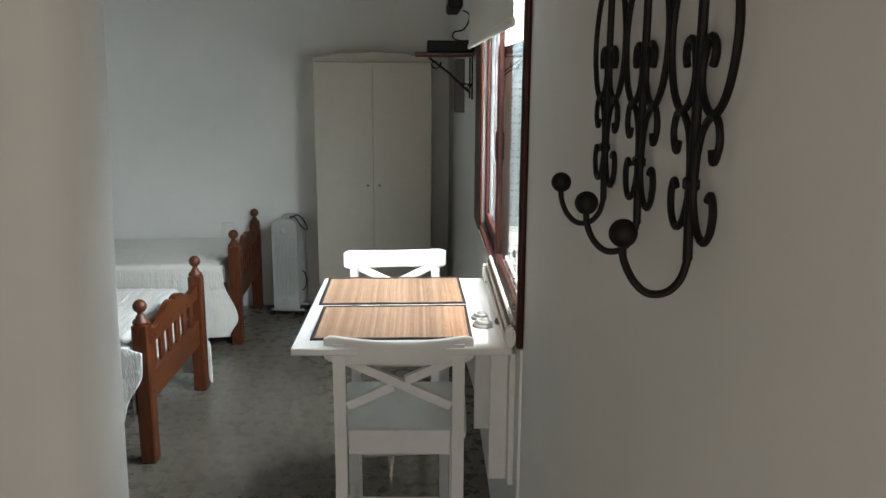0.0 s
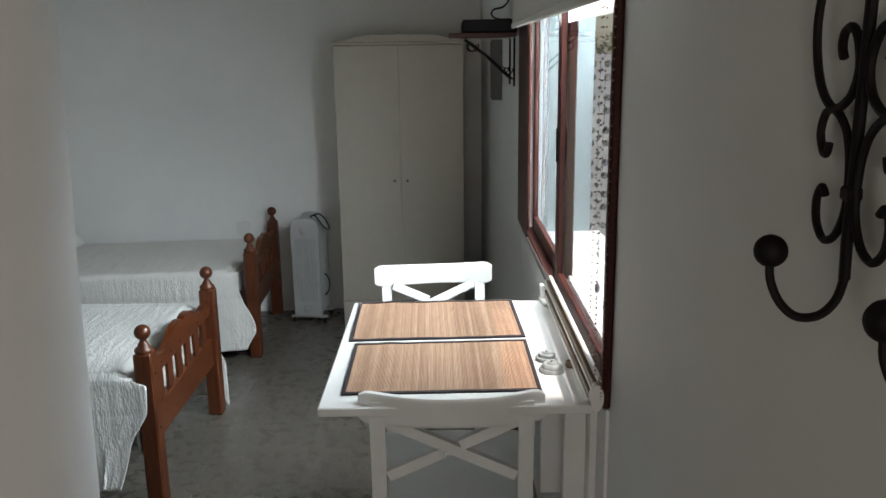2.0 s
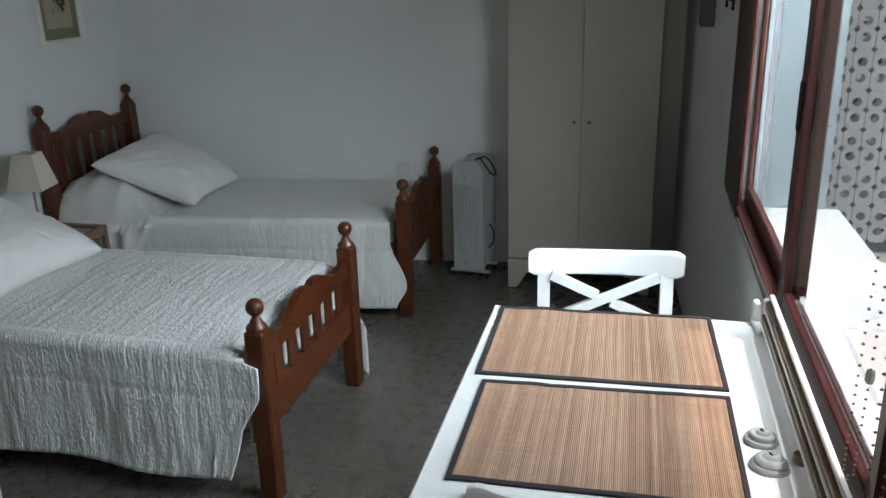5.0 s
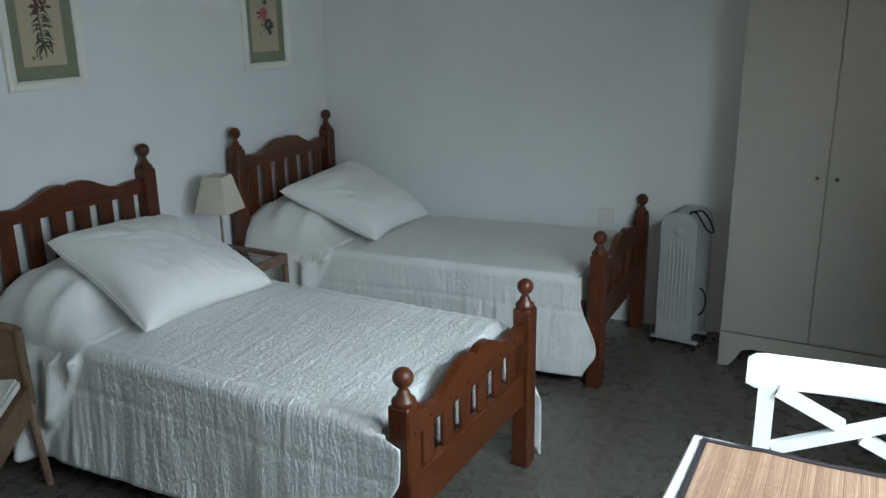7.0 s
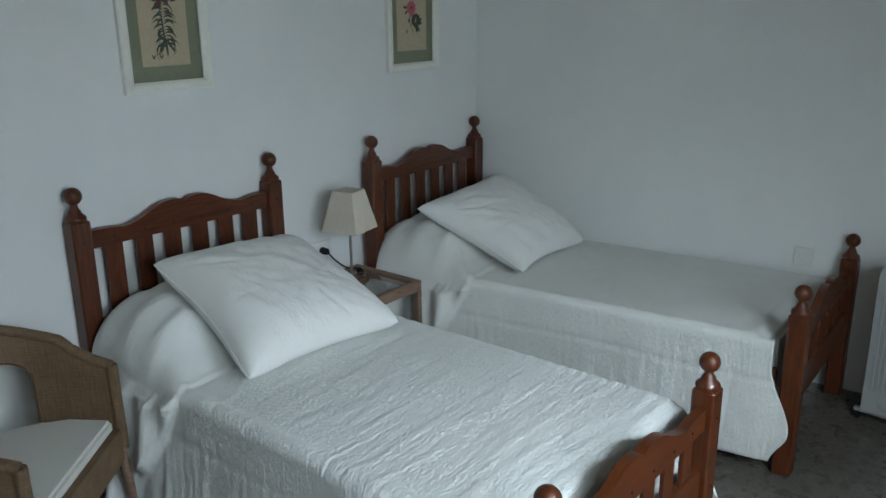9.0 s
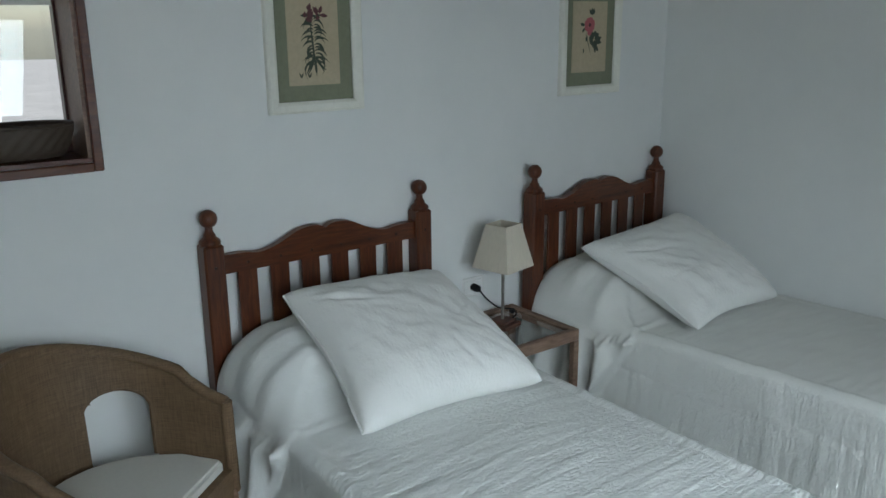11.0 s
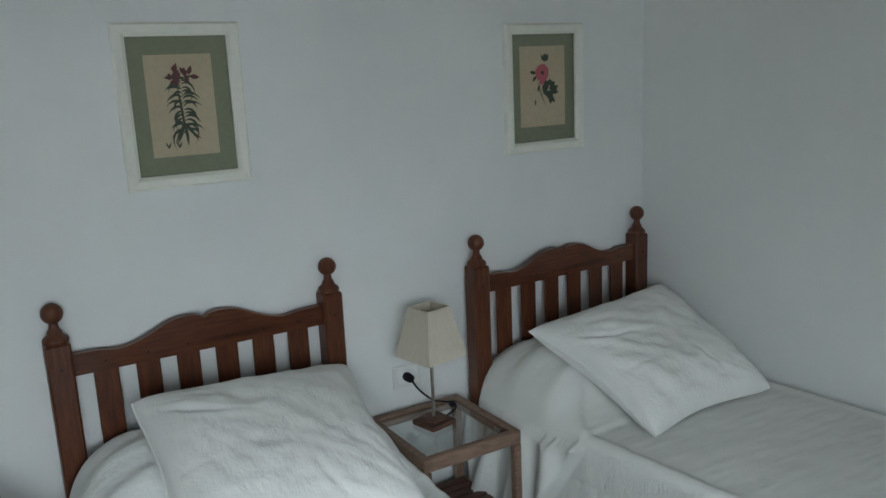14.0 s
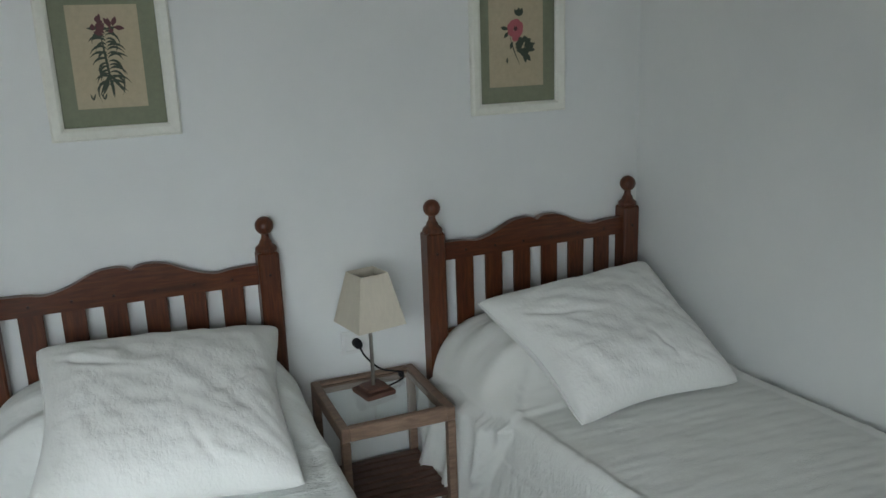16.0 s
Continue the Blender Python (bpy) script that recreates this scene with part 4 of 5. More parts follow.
def armchair():
    c = thing("wicker_armchair", "brown woven wicker armchair with an arched opening beside the bed", "armchair", pose(-2.315, 2.625, 0, 0, 0, -50))
    # local +y faces the sitter's front, the back curves round -y
    hw, depth = 0.285, 0.43

    def shell_xy(s):
        """s from 0 at one arm's front to 1 at the other's."""
        if s < 0.25:
            return hw, 0.0 - (s / 0.25) * (depth - hw) * 1.0
        if s > 0.75:
            return -hw, 0.0 - ((1 - s) / 0.25) * (depth - hw) * 1.0
        b = (s - 0.25) / 0.5 * math.pi
        return hw * math.cos(b), -(depth - hw) - hw * math.sin(b)

    def top_z(s):
        t = 1 - abs(2 * s - 1)
        return float(np.interp(t, (0, 0.2, 0.4, 0.57, 0.69, 0.82, 0.93, 1.0), (0.597, 0.615, 0.648, 0.695, 0.733, 0.772, 0.797, 0.805)))

    def wall(sign):
        def f(u, v):
            x, y = shell_xy(u)
            k = math.sin(math.pi * u)
            lean = 0.06 * v * k
            r = 1 + 0.0 + lean
            z0 = 0.30
            z = z0 + (top_z(u) - z0) * v
            off = 0.012 * sign
            nx, ny = (x / hw), (y + (depth - hw)) / hw if y < -(depth - hw) else 0.0
            ln = math.hypot(nx, ny) or 1
            return Vector((x * r + nx / ln * off, y * r + ny / ln * off, z))
        return f
    nu, nv = 96, 40
    bm = bmesh.new()

    def inside(u, v):
        s = (u - 0.652) / 0.052
        z = 0.30 + (top_z(u) - 0.30) * v
        t = 0.40 + 0.165 + 0.065 * math.sqrt(max(0.0, 1 - s * s))
        return abs(s) < 1 and 0.40 < z < t
    outer, inner = wall(1), wall(-1)
    go = [[bm.verts.new(outer(i / nu, j / nv)) for j in range(nv + 1)] for i in range(nu + 1)]
    gi = [[bm.verts.new(inner(i / nu, j / nv)) for j in range(nv + 1)] for i in range(nu + 1)]
    keep = [[not inside((i + 0.5) / nu, (j + 0.5) / nv) for j in range(nv)] for i in range(nu)]
    for i in range(nu):
        for j in range(nv):
            if keep[i][j]:
                bm.faces.new((go[i][j], go[i + 1][j], go[i + 1][j + 1], go[i][j + 1]))
                bm.faces.new((gi[i][j], gi[i][j + 1], gi[i + 1][j + 1], gi[i + 1][j]))
                for di, dj, e in ((-1, 0, ((i, j), (i, j + 1))), (1, 0, ((i + 1, j), (i + 1, j + 1))), (0, -1, ((i, j), (i + 1, j))), (0, 1, ((i, j + 1), (i + 1, j + 1)))):
                    a, b = i + di, j + dj
                    if not (0 <= a < nu and 0 <= b < nv) or not keep[a][b]:
                        (p, q), (r, s) = e
                        bm.faces.new((go[p][q], go[r][s], gi[r][s], gi[p][q]))
    for v in [v for v in bm.verts if not v.link_faces]:
        bm.verts.remove(v)
    part("woven_shell", bm, M_WICKER, c, "woven wicker back and arms")
    pts = []
    for i in range(25):
        a = math.pi * i / 24
        u = 0.652 + 0.054 * math.cos(a)
        z = 0.565 + 0.068 * math.sin(a)
        p = wall(0)(u, (z - 0.30) / (top_z(u) - 0.30))
        pts.append(p)
    low = wall(0)(0.706, (0.42 - 0.30) / (top_z(0.706) - 0.30))
    low2 = wall(0)(0.598, (0.42 - 0.30) / (top_z(0.598) - 0.30))
    part("arch_binding", tube([low] + pts + [low2], 0.013, 8), M_WICKER, c, "wrapped cane around the arched opening", smooth=True)
    part("top_binding", tube([wall(0)(i / 60, 1.0) for i in range(61)], 0.017, 10), M_WICKER, c, "wrapped cane arm and back rim", smooth=True)
    for s in (-1, 1):
        part("front_post", tube([(s * hw, 0.0, 0.60), (s * hw, 0.004, 0.32)], 0.018, 10), M_WICKER, c, smooth=True)
        part("leg", tube([(s * (hw - 0.01), 0.0, 0.33), (s * hw, 0.025, 0.0)], 0.017, 10, None, 0.013), M_OAK, c, "bare cane leg", smooth=True)
        part("leg", tube([(s * 0.17, -0.34, 0.33), (s * 0.19, -0.40, 0.0)], 0.017, 10, None, 0.013), M_OAK, c, smooth=True)
    part("front_apron", boxes((-hw + 0.012, hw - 0.012, -0.012, 0.012, 0.29, 0.395)), M_WICKER, c)
    outline = [(hw * 0.92, -0.01), (hw * 0.92, -(depth - hw))] + [(hw * 0.92 * math.cos(math.pi * i / 12), -(depth - hw) - hw * 0.92 * math.sin(math.pi * i / 12)) for i in range(1, 12)] + [(-hw * 0.92, -(depth - hw)), (-hw * 0.92, -0.01)]
    part("seat", slab(outline, "z", 0.365, 0.392), M_WICKER, c)
    o2 = [(x * 0.98, y * 0.97 + 0.004) for x, y in outline]
    cu = thing("seat_cushion", "thin cream seat cushion on the wicker armchair", "cushion", pose(-2.315, 2.625, 0.393, 0, 0, -50))
    part("pad", slab(o2, "z", 0.0, 0.042, 0.010), M_CUSHION, cu, smooth=True)


armchair()

# ---- table, mats, stools ----


def wall_table():
    x0, x1, y0, y1, z = -0.222, 0.391, 1.826, 2.613, 0.895
    t = thing("folding_wall_table", "white drop-leaf table fixed to the wall under the window", "table", pose(0, 0, 0))
    part("tabletop", boxes((x0, x1, y0, y1, z - 0.022, z), bevel=0.003), M_LACQUER, t)
    part("wall_panel", boxes((0.3865, 0.404, y0 + 0.02, y1 - 0.02, 0.47, z - 0.023), bevel=0.002), M_LACQUER, t)
    part("gate_leg", boxes((0.335, 0.386, y0 + 0.06, y0 + 0.085, 0.47, z - 0.023), bevel=0.002), M_LACQUER, t)
    part("gate_leg", boxes((0.335, 0.386, y1 - 0.085, y1 - 0.06, 0.47, z - 0.023), bevel=0.002), M_LACQUER, t)
    part("support_gate", boxes((0.02, 0.386, 2.20, 2.22, z - 0.09, z - 0.023), bevel=0.002), M_LACQUER, t)
    part("support_gate", boxes((0.30, 0.386, 2.035, 2.055, 0.56, z - 0.023), bevel=0.002), M_LACQUER, t)


wall_table()


def placemat(label, corners, seed):
    """corners: near left, near right, far right, far left."""
    c = [Vector((*p, 0)) for p in corners]
    mid = sum(c, Vector()) / 4
    m = thing("placemat", label, "placemat", Matrix.Translation((mid.x, mid.y, 0.8955)), "placemats")
    rnd = random.Random(seed)
    bm = bmesh.new()
    n = 135

    def at(u, v):
        return c[0].lerp(c[1], u).lerp(c[3].lerp(c[2], u), v) - mid

    def ripple(u, v):
        return 0.0022 + 0.0016 * noise.noise(Vector((u * 6, v * 2, seed))) + 0.0035 * sstep(0.93, 1.0, v) * max(0, noise.noise(Vector((u * 7, 3, seed))))
    for i in range(n):
        u0, u1 = 0.02 + 0.96 * i / n, 0.02 + 0.96 * (i + 0.985) / n
        h = rnd.uniform(0.0004, 0.0009)
        ks = 6
        rows = []
        for k in range(ks + 1):
            v = 0.02 + 0.96 * k / ks
            z = ripple((u0 + u1) / 2, v)
            rows.append([bm.verts.new(at(u, v) + Vector((0, 0, z + dz))) for u, dz in ((u0, 0), ((u0 + u1) / 2, h), (u1, 0))])
        for a, b in zip(rows, rows[1:]):
            bm.faces.new((a[0], a[1], b[1], b[0]))
            bm.faces.new((a[1], a[2], b[2], b[1]))
    part("reeds", bm, M_REED, m, "brown split bamboo reeds", kind="stuff")
    bm = bmesh.new()
    w = 0.02

    def strip(p, q, r, s, steps=24):
        """From p to q, as wide as the way to r (at p) and s (at q)."""
        top = []
        for i in range(steps + 1):
            t = i / steps
            a = (p[0] + (q[0] - p[0]) * t, p[1] + (q[1] - p[1]) * t)
            b = (r[0] + (s[0] - r[0]) * t, r[1] + (s[1] - r[1]) * t)
            za, zb = ripple(*a), ripple(*b)
            top.append([bm.verts.new(at(*a) + Vector((0, 0, 0))), bm.verts.new(at(*a) + Vector((0, 0, za + 0.002))), bm.verts.new(at(*b) + Vector((0, 0, zb + 0.0022))), bm.verts.new(at(*b) + Vector((0, 0, 0)))])
        for a, b in zip(top, top[1:]):
            for i in range(3):
                bm.faces.new((a[i], a[i + 1], b[i + 1], b[i]))
    wu, wv = 0.018, 0.030
    strip((0, 0), (1, 0), (0, wv), (1, wv))
    strip((0, 1), (1, 1), (0, 1 - wv), (1, 1 - wv))
    strip((0, wv), (0, 1 - wv), (wu, wv), (wu, 1 - wv))
    strip((1, wv), (1, 1 - wv), (1 - wu, wv), (1 - wu, 1 - wv))
    part("binding", bm, M_BINDING, m, "black cloth edge binding")


placemat("brown bamboo placemat with black binding beside the near stool", [(-0.177, 1.893), (0.285, 1.903), (0.282, 2.246), (-0.180, 2.228)], 3)
placemat("brown bamboo placemat with black binding beside the far stool", [(-0.198, 2.252), (0.283, 2.268), (0.272, 2.612), (-0.204, 2.600)], 11)


def stool():
    s = thing("bar_stool", "white wooden cross-back stool at the table", "stool", None, "stools at the table")
    # local: the back is at y = 0, the seat towards +y, centred on x = 0
    lac = M_LACQUER
    pw = 0.034

    def back_x(y):
        return y
    for sx in (-1, 1):
        x = sx * 0.167
        bm = slab([(-0.060, 0.0), (-0.025, 0.0), (0.012, 0.55), (0.014, 0.63), (-0.018, 0.868), (-0.0365, 0.868), (-0.020, 0.62), (-0.024, 0.50)], "x", x - pw / 2, x + pw / 2)
        part("back_leg", bm, lac, s)
        part("tenon", boxes((x - pw / 2 + 0.001, x + pw / 2 - 0.001, -0.0365, -0.020, 0.8685, 0.904)), lac, s)
        part("front_leg", slab([(0.335, 0.0), (0.368, 0.0), (0.358, 0.60), (0.322, 0.60)], "x", x - pw / 2, x + pw / 2), lac, s)
        part("side_rail", boxes((x - 0.010, x + 0.010, 0.014, 0.322, 0.545, 0.598), bevel=0.002), lac, s)
        part("side_stretcher", boxes((x - 0.009, x + 0.009, -0.030, 0.335, 0.26, 0.29)), lac, s)

    def rail(u, v):
        x = (u - 0.5) * 0.418
        e = abs(u - 0.5) * 2
        curve = -0.030 * (1 - e * e)
        zt = 0.926 + 0.0 * e - 0.010 * (1 - e * e)
        zb = 0.846 + 0.012 * (1 - e * e) * 0
        ze = sstep(0.90, 1.0, e) * 0.012
        a = 2 * math.pi * v
        cy, cz = math.cos(a), math.sin(a)
        sy = 0.010 * (abs(cy) ** 0.35) * (1 if cy > 0 else -1)
        h = (zt - zb) / 2 - ze
        sz = h * (abs(cz) ** 0.45) * (1 if cz > 0 else -1)
        return Vector((x, curve + sy - 0.012, (zt + zb) / 2 + sz))
    bm = grid_mesh(rail, 28, 20, None, True)
    bm.verts.ensure_lookup_table()
    n = 20
    bm.faces.new([bm.verts[i] for i in range(n)])
    bm.faces.new([bm.verts[28 * n + i] for i in range(n)][::-1])
    part("top_rail", bm, lac, s, "curved white top rail", smooth=True)
    for k in (-1, 1):
        a, b = Vector((-k * 0.146, -0.016, 0.850)), Vector((k * 0.146, -0.014, 0.716))
        if k == 1:
            spans = ((a, b),)
        else:
            mid = (a + b) / 2
            d = (b - a).normalized() * 0.021
            spans = ((a, mid - d), (mid + d, b))
        for p, q in spans:
            d = (q - p).normalized()
            nrm = Vector((d.z, 0, -d.x)) * 0.0125
            bm = slab([((p + nrm).x, (p + nrm).z), ((q + nrm).x, (q + nrm).z), ((q - nrm).x, (q - nrm).z), ((p - nrm).x, (p - nrm).z)], "y", -0.024, -0.004)
            part("cross_slat", bm, lac, s)
    part("back_rail", boxes((-0.146, 0.146, -0.006, 0.014, 0.560, 0.6355), bevel=0.002), lac, s)
    part("front_rail", boxes((-0.146, 0.146, 0.325, 0.345, 0.545, 0.598), bevel=0.002), lac, s)
    part("foot_rest", boxes((-0.146, 0.146, 0.338, 0.360, 0.19, 0.225), bevel=0.003), lac, s)
    part("back_stretcher", boxes((-0.146, 0.146, -0.036, -0.018, 0.30, 0.33)), lac, s)

    def seat(u, v):
        x = (u - 0.5) * 0.39
        y = 0.016 + v * 0.37
        ex, ey = abs(u - 0.5) * 2, abs(v - 0.5) * 2
        dish = -0.009 * (1 - ex * ex) * (1 - ey ** 4)
        x *= 1 - 0.035 * ey ** 6 + 0.02 * v
        return Vector((x, y, 0.630 + dish - 0.006 * ex ** 14))
    bm = grid_mesh(seat, 24, 20)
    r = bmesh.ops.extrude_face_region(bm, geom=bm.faces[:])
    for v in [g for g in r["geom"] if isinstance(g, bmesh.types.BMVert)]:
        v.co.z = 0.6005
    part("seat", bm, lac, s, smooth=True)
    return s


st = stool()
st.matrix_basis = pose(0.076, 1.868, 0, 0, 0, -0.5)
st2 = copy_thing(st, pose(0.024, 2.958, 0, 0, 0, 180 + 5))
tagged(st2, "white wooden cross-back stool at the table end near the wardrobe")
tagged(st, "white wooden cross-back stool at the table end near the partition")


def stone(x, y, r, seed):
    s = thing("coiled_stone", "small grey coiled stone on the white table by the window", "ornament", pose(x, y, 0.8955), "coiled stones")

    def f(u, v):
        a = 2 * math.pi * v
        t = u
        rr = r * math.cos(t * 1.45) * (1 + 0.07 * math.sin(t * 18 + a + seed))
        return Vector((rr * math.cos(a), rr * math.sin(a) * 0.85, r * 0.85 * math.sin(t * 1.5) + 0.002 * math.sin(t * 18 + a)))
    bm = grid_mesh(f, 22, 26, None, True)
    part("coil", bm, M_STONE, s, smooth=True)


stone(0.318, 2.10, 0.027, 0.5)
stone(0.322, 2.025, 0.030, 2.1)
dk = thing("round_knob", "small dark round knob on the white table under the window", "knob", pose(0.372, 2.05, 0.8955))
part("knob_body", lathe([(0.010, 0), (0.013, 0.006), (0.011, 0.016), (0.004, 0.019)], 14), M_BRONZE, dk, smooth=True)


def clip_thing():
    c = thing("white_clip", "white plastic latch at the corner of the table by the window", "latch", pose(0.368, 2.585, 0.8955, 0, 0, 6))
    part("body", boxes((-0.009, 0.009, -0.045, 0.03, 0.0, 0.010), bevel=0.003), M_PLASTIC, c)
    part("upright", boxes((-0.006, 0.008, 0.005, 0.032, 0.0105, 0.055), bevel=0.004), M_PLASTIC, c)
    part("pin", tube([(0.0, -0.045, 0.006), (0.004, -0.09, 0.004)], 0.003, 8), M_STEEL, c)


clip_thing()

# ---- wardrobe ----


def wardrobe():
    x0, x1, yf, h = -0.565, 0.184, 4.986, 1.70
    cx = (x0 + x1) / 2
    w = thing("wardrobe", "tall cream two-door wardrobe, closed, against the end wall", "wardrobe", pose(cx, yf, 0))
    a = (x1 - x0) / 2
    d = 0.385
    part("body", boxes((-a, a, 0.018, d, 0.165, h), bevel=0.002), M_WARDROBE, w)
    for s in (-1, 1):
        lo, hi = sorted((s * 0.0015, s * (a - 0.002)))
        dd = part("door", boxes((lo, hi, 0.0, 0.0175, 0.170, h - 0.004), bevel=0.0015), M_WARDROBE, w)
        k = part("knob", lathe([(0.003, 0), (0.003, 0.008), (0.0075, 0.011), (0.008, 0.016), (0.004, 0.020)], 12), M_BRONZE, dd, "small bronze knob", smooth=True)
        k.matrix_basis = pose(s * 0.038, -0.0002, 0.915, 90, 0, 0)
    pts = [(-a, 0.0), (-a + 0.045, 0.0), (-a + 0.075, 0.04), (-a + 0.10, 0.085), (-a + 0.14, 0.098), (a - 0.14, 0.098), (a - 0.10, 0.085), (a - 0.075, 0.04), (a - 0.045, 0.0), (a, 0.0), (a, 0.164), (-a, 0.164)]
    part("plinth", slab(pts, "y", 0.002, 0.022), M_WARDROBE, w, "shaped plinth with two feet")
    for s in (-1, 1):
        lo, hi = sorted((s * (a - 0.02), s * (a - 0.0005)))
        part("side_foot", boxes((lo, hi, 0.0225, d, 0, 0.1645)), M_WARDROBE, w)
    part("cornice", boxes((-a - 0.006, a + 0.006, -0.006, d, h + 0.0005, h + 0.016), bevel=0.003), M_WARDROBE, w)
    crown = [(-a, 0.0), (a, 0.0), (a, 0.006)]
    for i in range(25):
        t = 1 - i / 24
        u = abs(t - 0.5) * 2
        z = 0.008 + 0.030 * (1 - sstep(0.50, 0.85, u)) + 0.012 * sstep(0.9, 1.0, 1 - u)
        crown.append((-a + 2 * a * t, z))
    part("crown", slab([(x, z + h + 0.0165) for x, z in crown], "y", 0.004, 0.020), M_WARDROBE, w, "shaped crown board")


wardrobe()

# ---- heater ----


def heater():
    h = thing("oil_heater", "white ribbed oil heater between the bed and the wardrobe", "heater", pose(-0.80, 5.065, 0, 0, 0, -6))
    w, d, z0, z1 = 0.087, 0.235, 0.05, 0.675
    prof = []
    r = 0.055
    for i in range(9):
        a = math.pi / 2 * i / 8
        prof.append((w - r + r * math.cos(a), z1 - r + r * math.sin(a)))
    out = [(-w, z0), (w, z0)] + prof + [(-x, z) for x, z in reversed(prof)]
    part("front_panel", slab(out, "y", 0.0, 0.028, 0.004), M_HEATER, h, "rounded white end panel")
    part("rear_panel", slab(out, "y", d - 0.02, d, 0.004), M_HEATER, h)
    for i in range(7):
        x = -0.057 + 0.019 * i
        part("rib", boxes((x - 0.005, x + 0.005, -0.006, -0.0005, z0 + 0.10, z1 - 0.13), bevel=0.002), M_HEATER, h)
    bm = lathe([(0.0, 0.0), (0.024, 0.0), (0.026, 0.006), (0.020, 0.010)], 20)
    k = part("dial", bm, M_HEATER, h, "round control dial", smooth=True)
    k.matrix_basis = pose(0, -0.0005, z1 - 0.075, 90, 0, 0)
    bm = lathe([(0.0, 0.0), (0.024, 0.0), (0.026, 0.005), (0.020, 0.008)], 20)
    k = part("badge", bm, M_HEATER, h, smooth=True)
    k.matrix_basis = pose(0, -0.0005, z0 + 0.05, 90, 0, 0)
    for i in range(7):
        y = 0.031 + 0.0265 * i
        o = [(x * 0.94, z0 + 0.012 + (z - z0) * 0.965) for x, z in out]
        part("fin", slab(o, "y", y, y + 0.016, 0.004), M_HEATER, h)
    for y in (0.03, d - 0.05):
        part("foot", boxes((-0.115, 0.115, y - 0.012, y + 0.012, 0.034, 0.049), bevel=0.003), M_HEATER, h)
        for s in (-1, 1):
            q = part("castor", lathe([(0.012, -0.008), (0.0165, -0.006), (0.0165, 0.006), (0.012, 0.008)], 16), M_BLACK, h, "black castor", smooth=True)
            q.matrix_basis = pose(s * 0.10, y, 0.0168, 0, 90, 0)
    pts = [(0.03, 0.05, 0.675), (0.055, 0.045, 0.69), (0.09, 0.04, 0.697), (0.125, 0.03, 0.67), (0.15, 0.025, 0.625), (0.148, 0.03, 0.605), (0.12, 0.035, 0.612), (0.09, 0.04, 0.65), (0.06, 0.05, 0.683), (0.03, 0.06, 0.68)]
    part("cord", tube(spline(pts, 6), 0.0045, 6), M_BLACK, h, "coiled black cord", smooth=True)
    pts = [(0.088, 0.10, 0.30), (0.105, 0.10, 0.29), (0.118, 0.10, 0.25), (0.115, 0.10, 0.20), (0.098, 0.10, 0.17), (0.088, 0.10, 0.165)]
    part("cord", tube(spline(pts, 6), 0.0045, 6), M_BLACK, h, "black cord loop", smooth=True)


heater()

# ---- shelf, television and trunking on the east wall ----


def media_shelf():
    s = thing("wall_shelf", "dark wooden shelf on scrolled iron brackets beyond the window", "shelf", pose(0.385, 3.95, 1.735))
    part("board", boxes((-0.29, -0.001, -0.17, 0.17, -0.02, 0.0), bevel=0.003), M_DARKWOOD, s)
    for y in (-0.12, 0.12):
        sc = [(-0.20 + 0.03 * math.cos(a), y, -0.055 + 0.03 * math.sin(a)) for a in [0.4 + 0.5 * i for i in range(11)]]
        pts = [(-0.006, y, -0.022), (-0.006, y, -0.23)]
        b = part("bracket", tube(pts, 0.005, 6), M_IRON, s, "scrolled black iron bracket")
        part("brace", tube([(-0.22, y, -0.026), (-0.12, y, -0.10), (-0.012, y, -0.20)], 0.004, 6), M_IRON, b)
        part("scroll", tube([(-0.19 + (0.006 + 0.0022 * i) * math.cos(0.6 * i), y, -0.055 + (0.006 + 0.0022 * i) * math.sin(0.6 * i)) for i in range(12)], 0.003, 6), M_IRON, b)
        part("scroll", tube([(-0.035 + (0.004 + 0.0018 * i) * math.cos(0.6 * i), y, -0.16 + (0.004 + 0.0018 * i) * math.sin(0.6 * i)) for i in range(12)], 0.003, 6), M_IRON, b)
    r = thing("media_box", "flat black receiver box on the high dark shelf", "receiver", pose(0.27, 3.95, 1.7355))
    part("case", boxes((-0.115, 0.12, -0.14, 0.14, 0.0, 0.055), bevel=0.004), M_BLACK, r)
    part("front_strip", boxes((-0.1175, -0.1155, -0.12, 0.12, 0.015, 0.04)), M_IRON, r)
    t = thing("television", "small black television on a wall arm above the shelf", "television", pose(0.385, 3.95, 1.935))
    part("case", boxes((-0.13, -0.06, -0.24, 0.24, 0.0, 0.32), bevel=0.012), M_BLACK, t)
    part("screen", boxes((-0.1325, -0.1305, -0.22, 0.22, 0.03, 0.30)), flat("dark_screen", (0.01, 0.01, 0.012), 0.12), t)
    part("wall_arm", boxes((-0.059, -0.001, -0.03, 0.03, 0.12, 0.2)), M_BLACK, t)
    c = thing("television_cable", "black cable hanging from the television to the receiver box", "cable", pose(0.36, 3.82, 1.787))
    part("cord", tube(spline([(-0.03, 0.05, 0.150), (0.0, 0.02, 0.13), (-0.004, 0.0, 0.09), (-0.03, 0, 0.055), (-0.07, 0.01, 0.045), (-0.08, 0.0, 0.02), (-0.05, 0.0, 0.004), (0.0, 0, 0.004)], 6), 0.004, 6), M_BLACK, c, smooth=True)


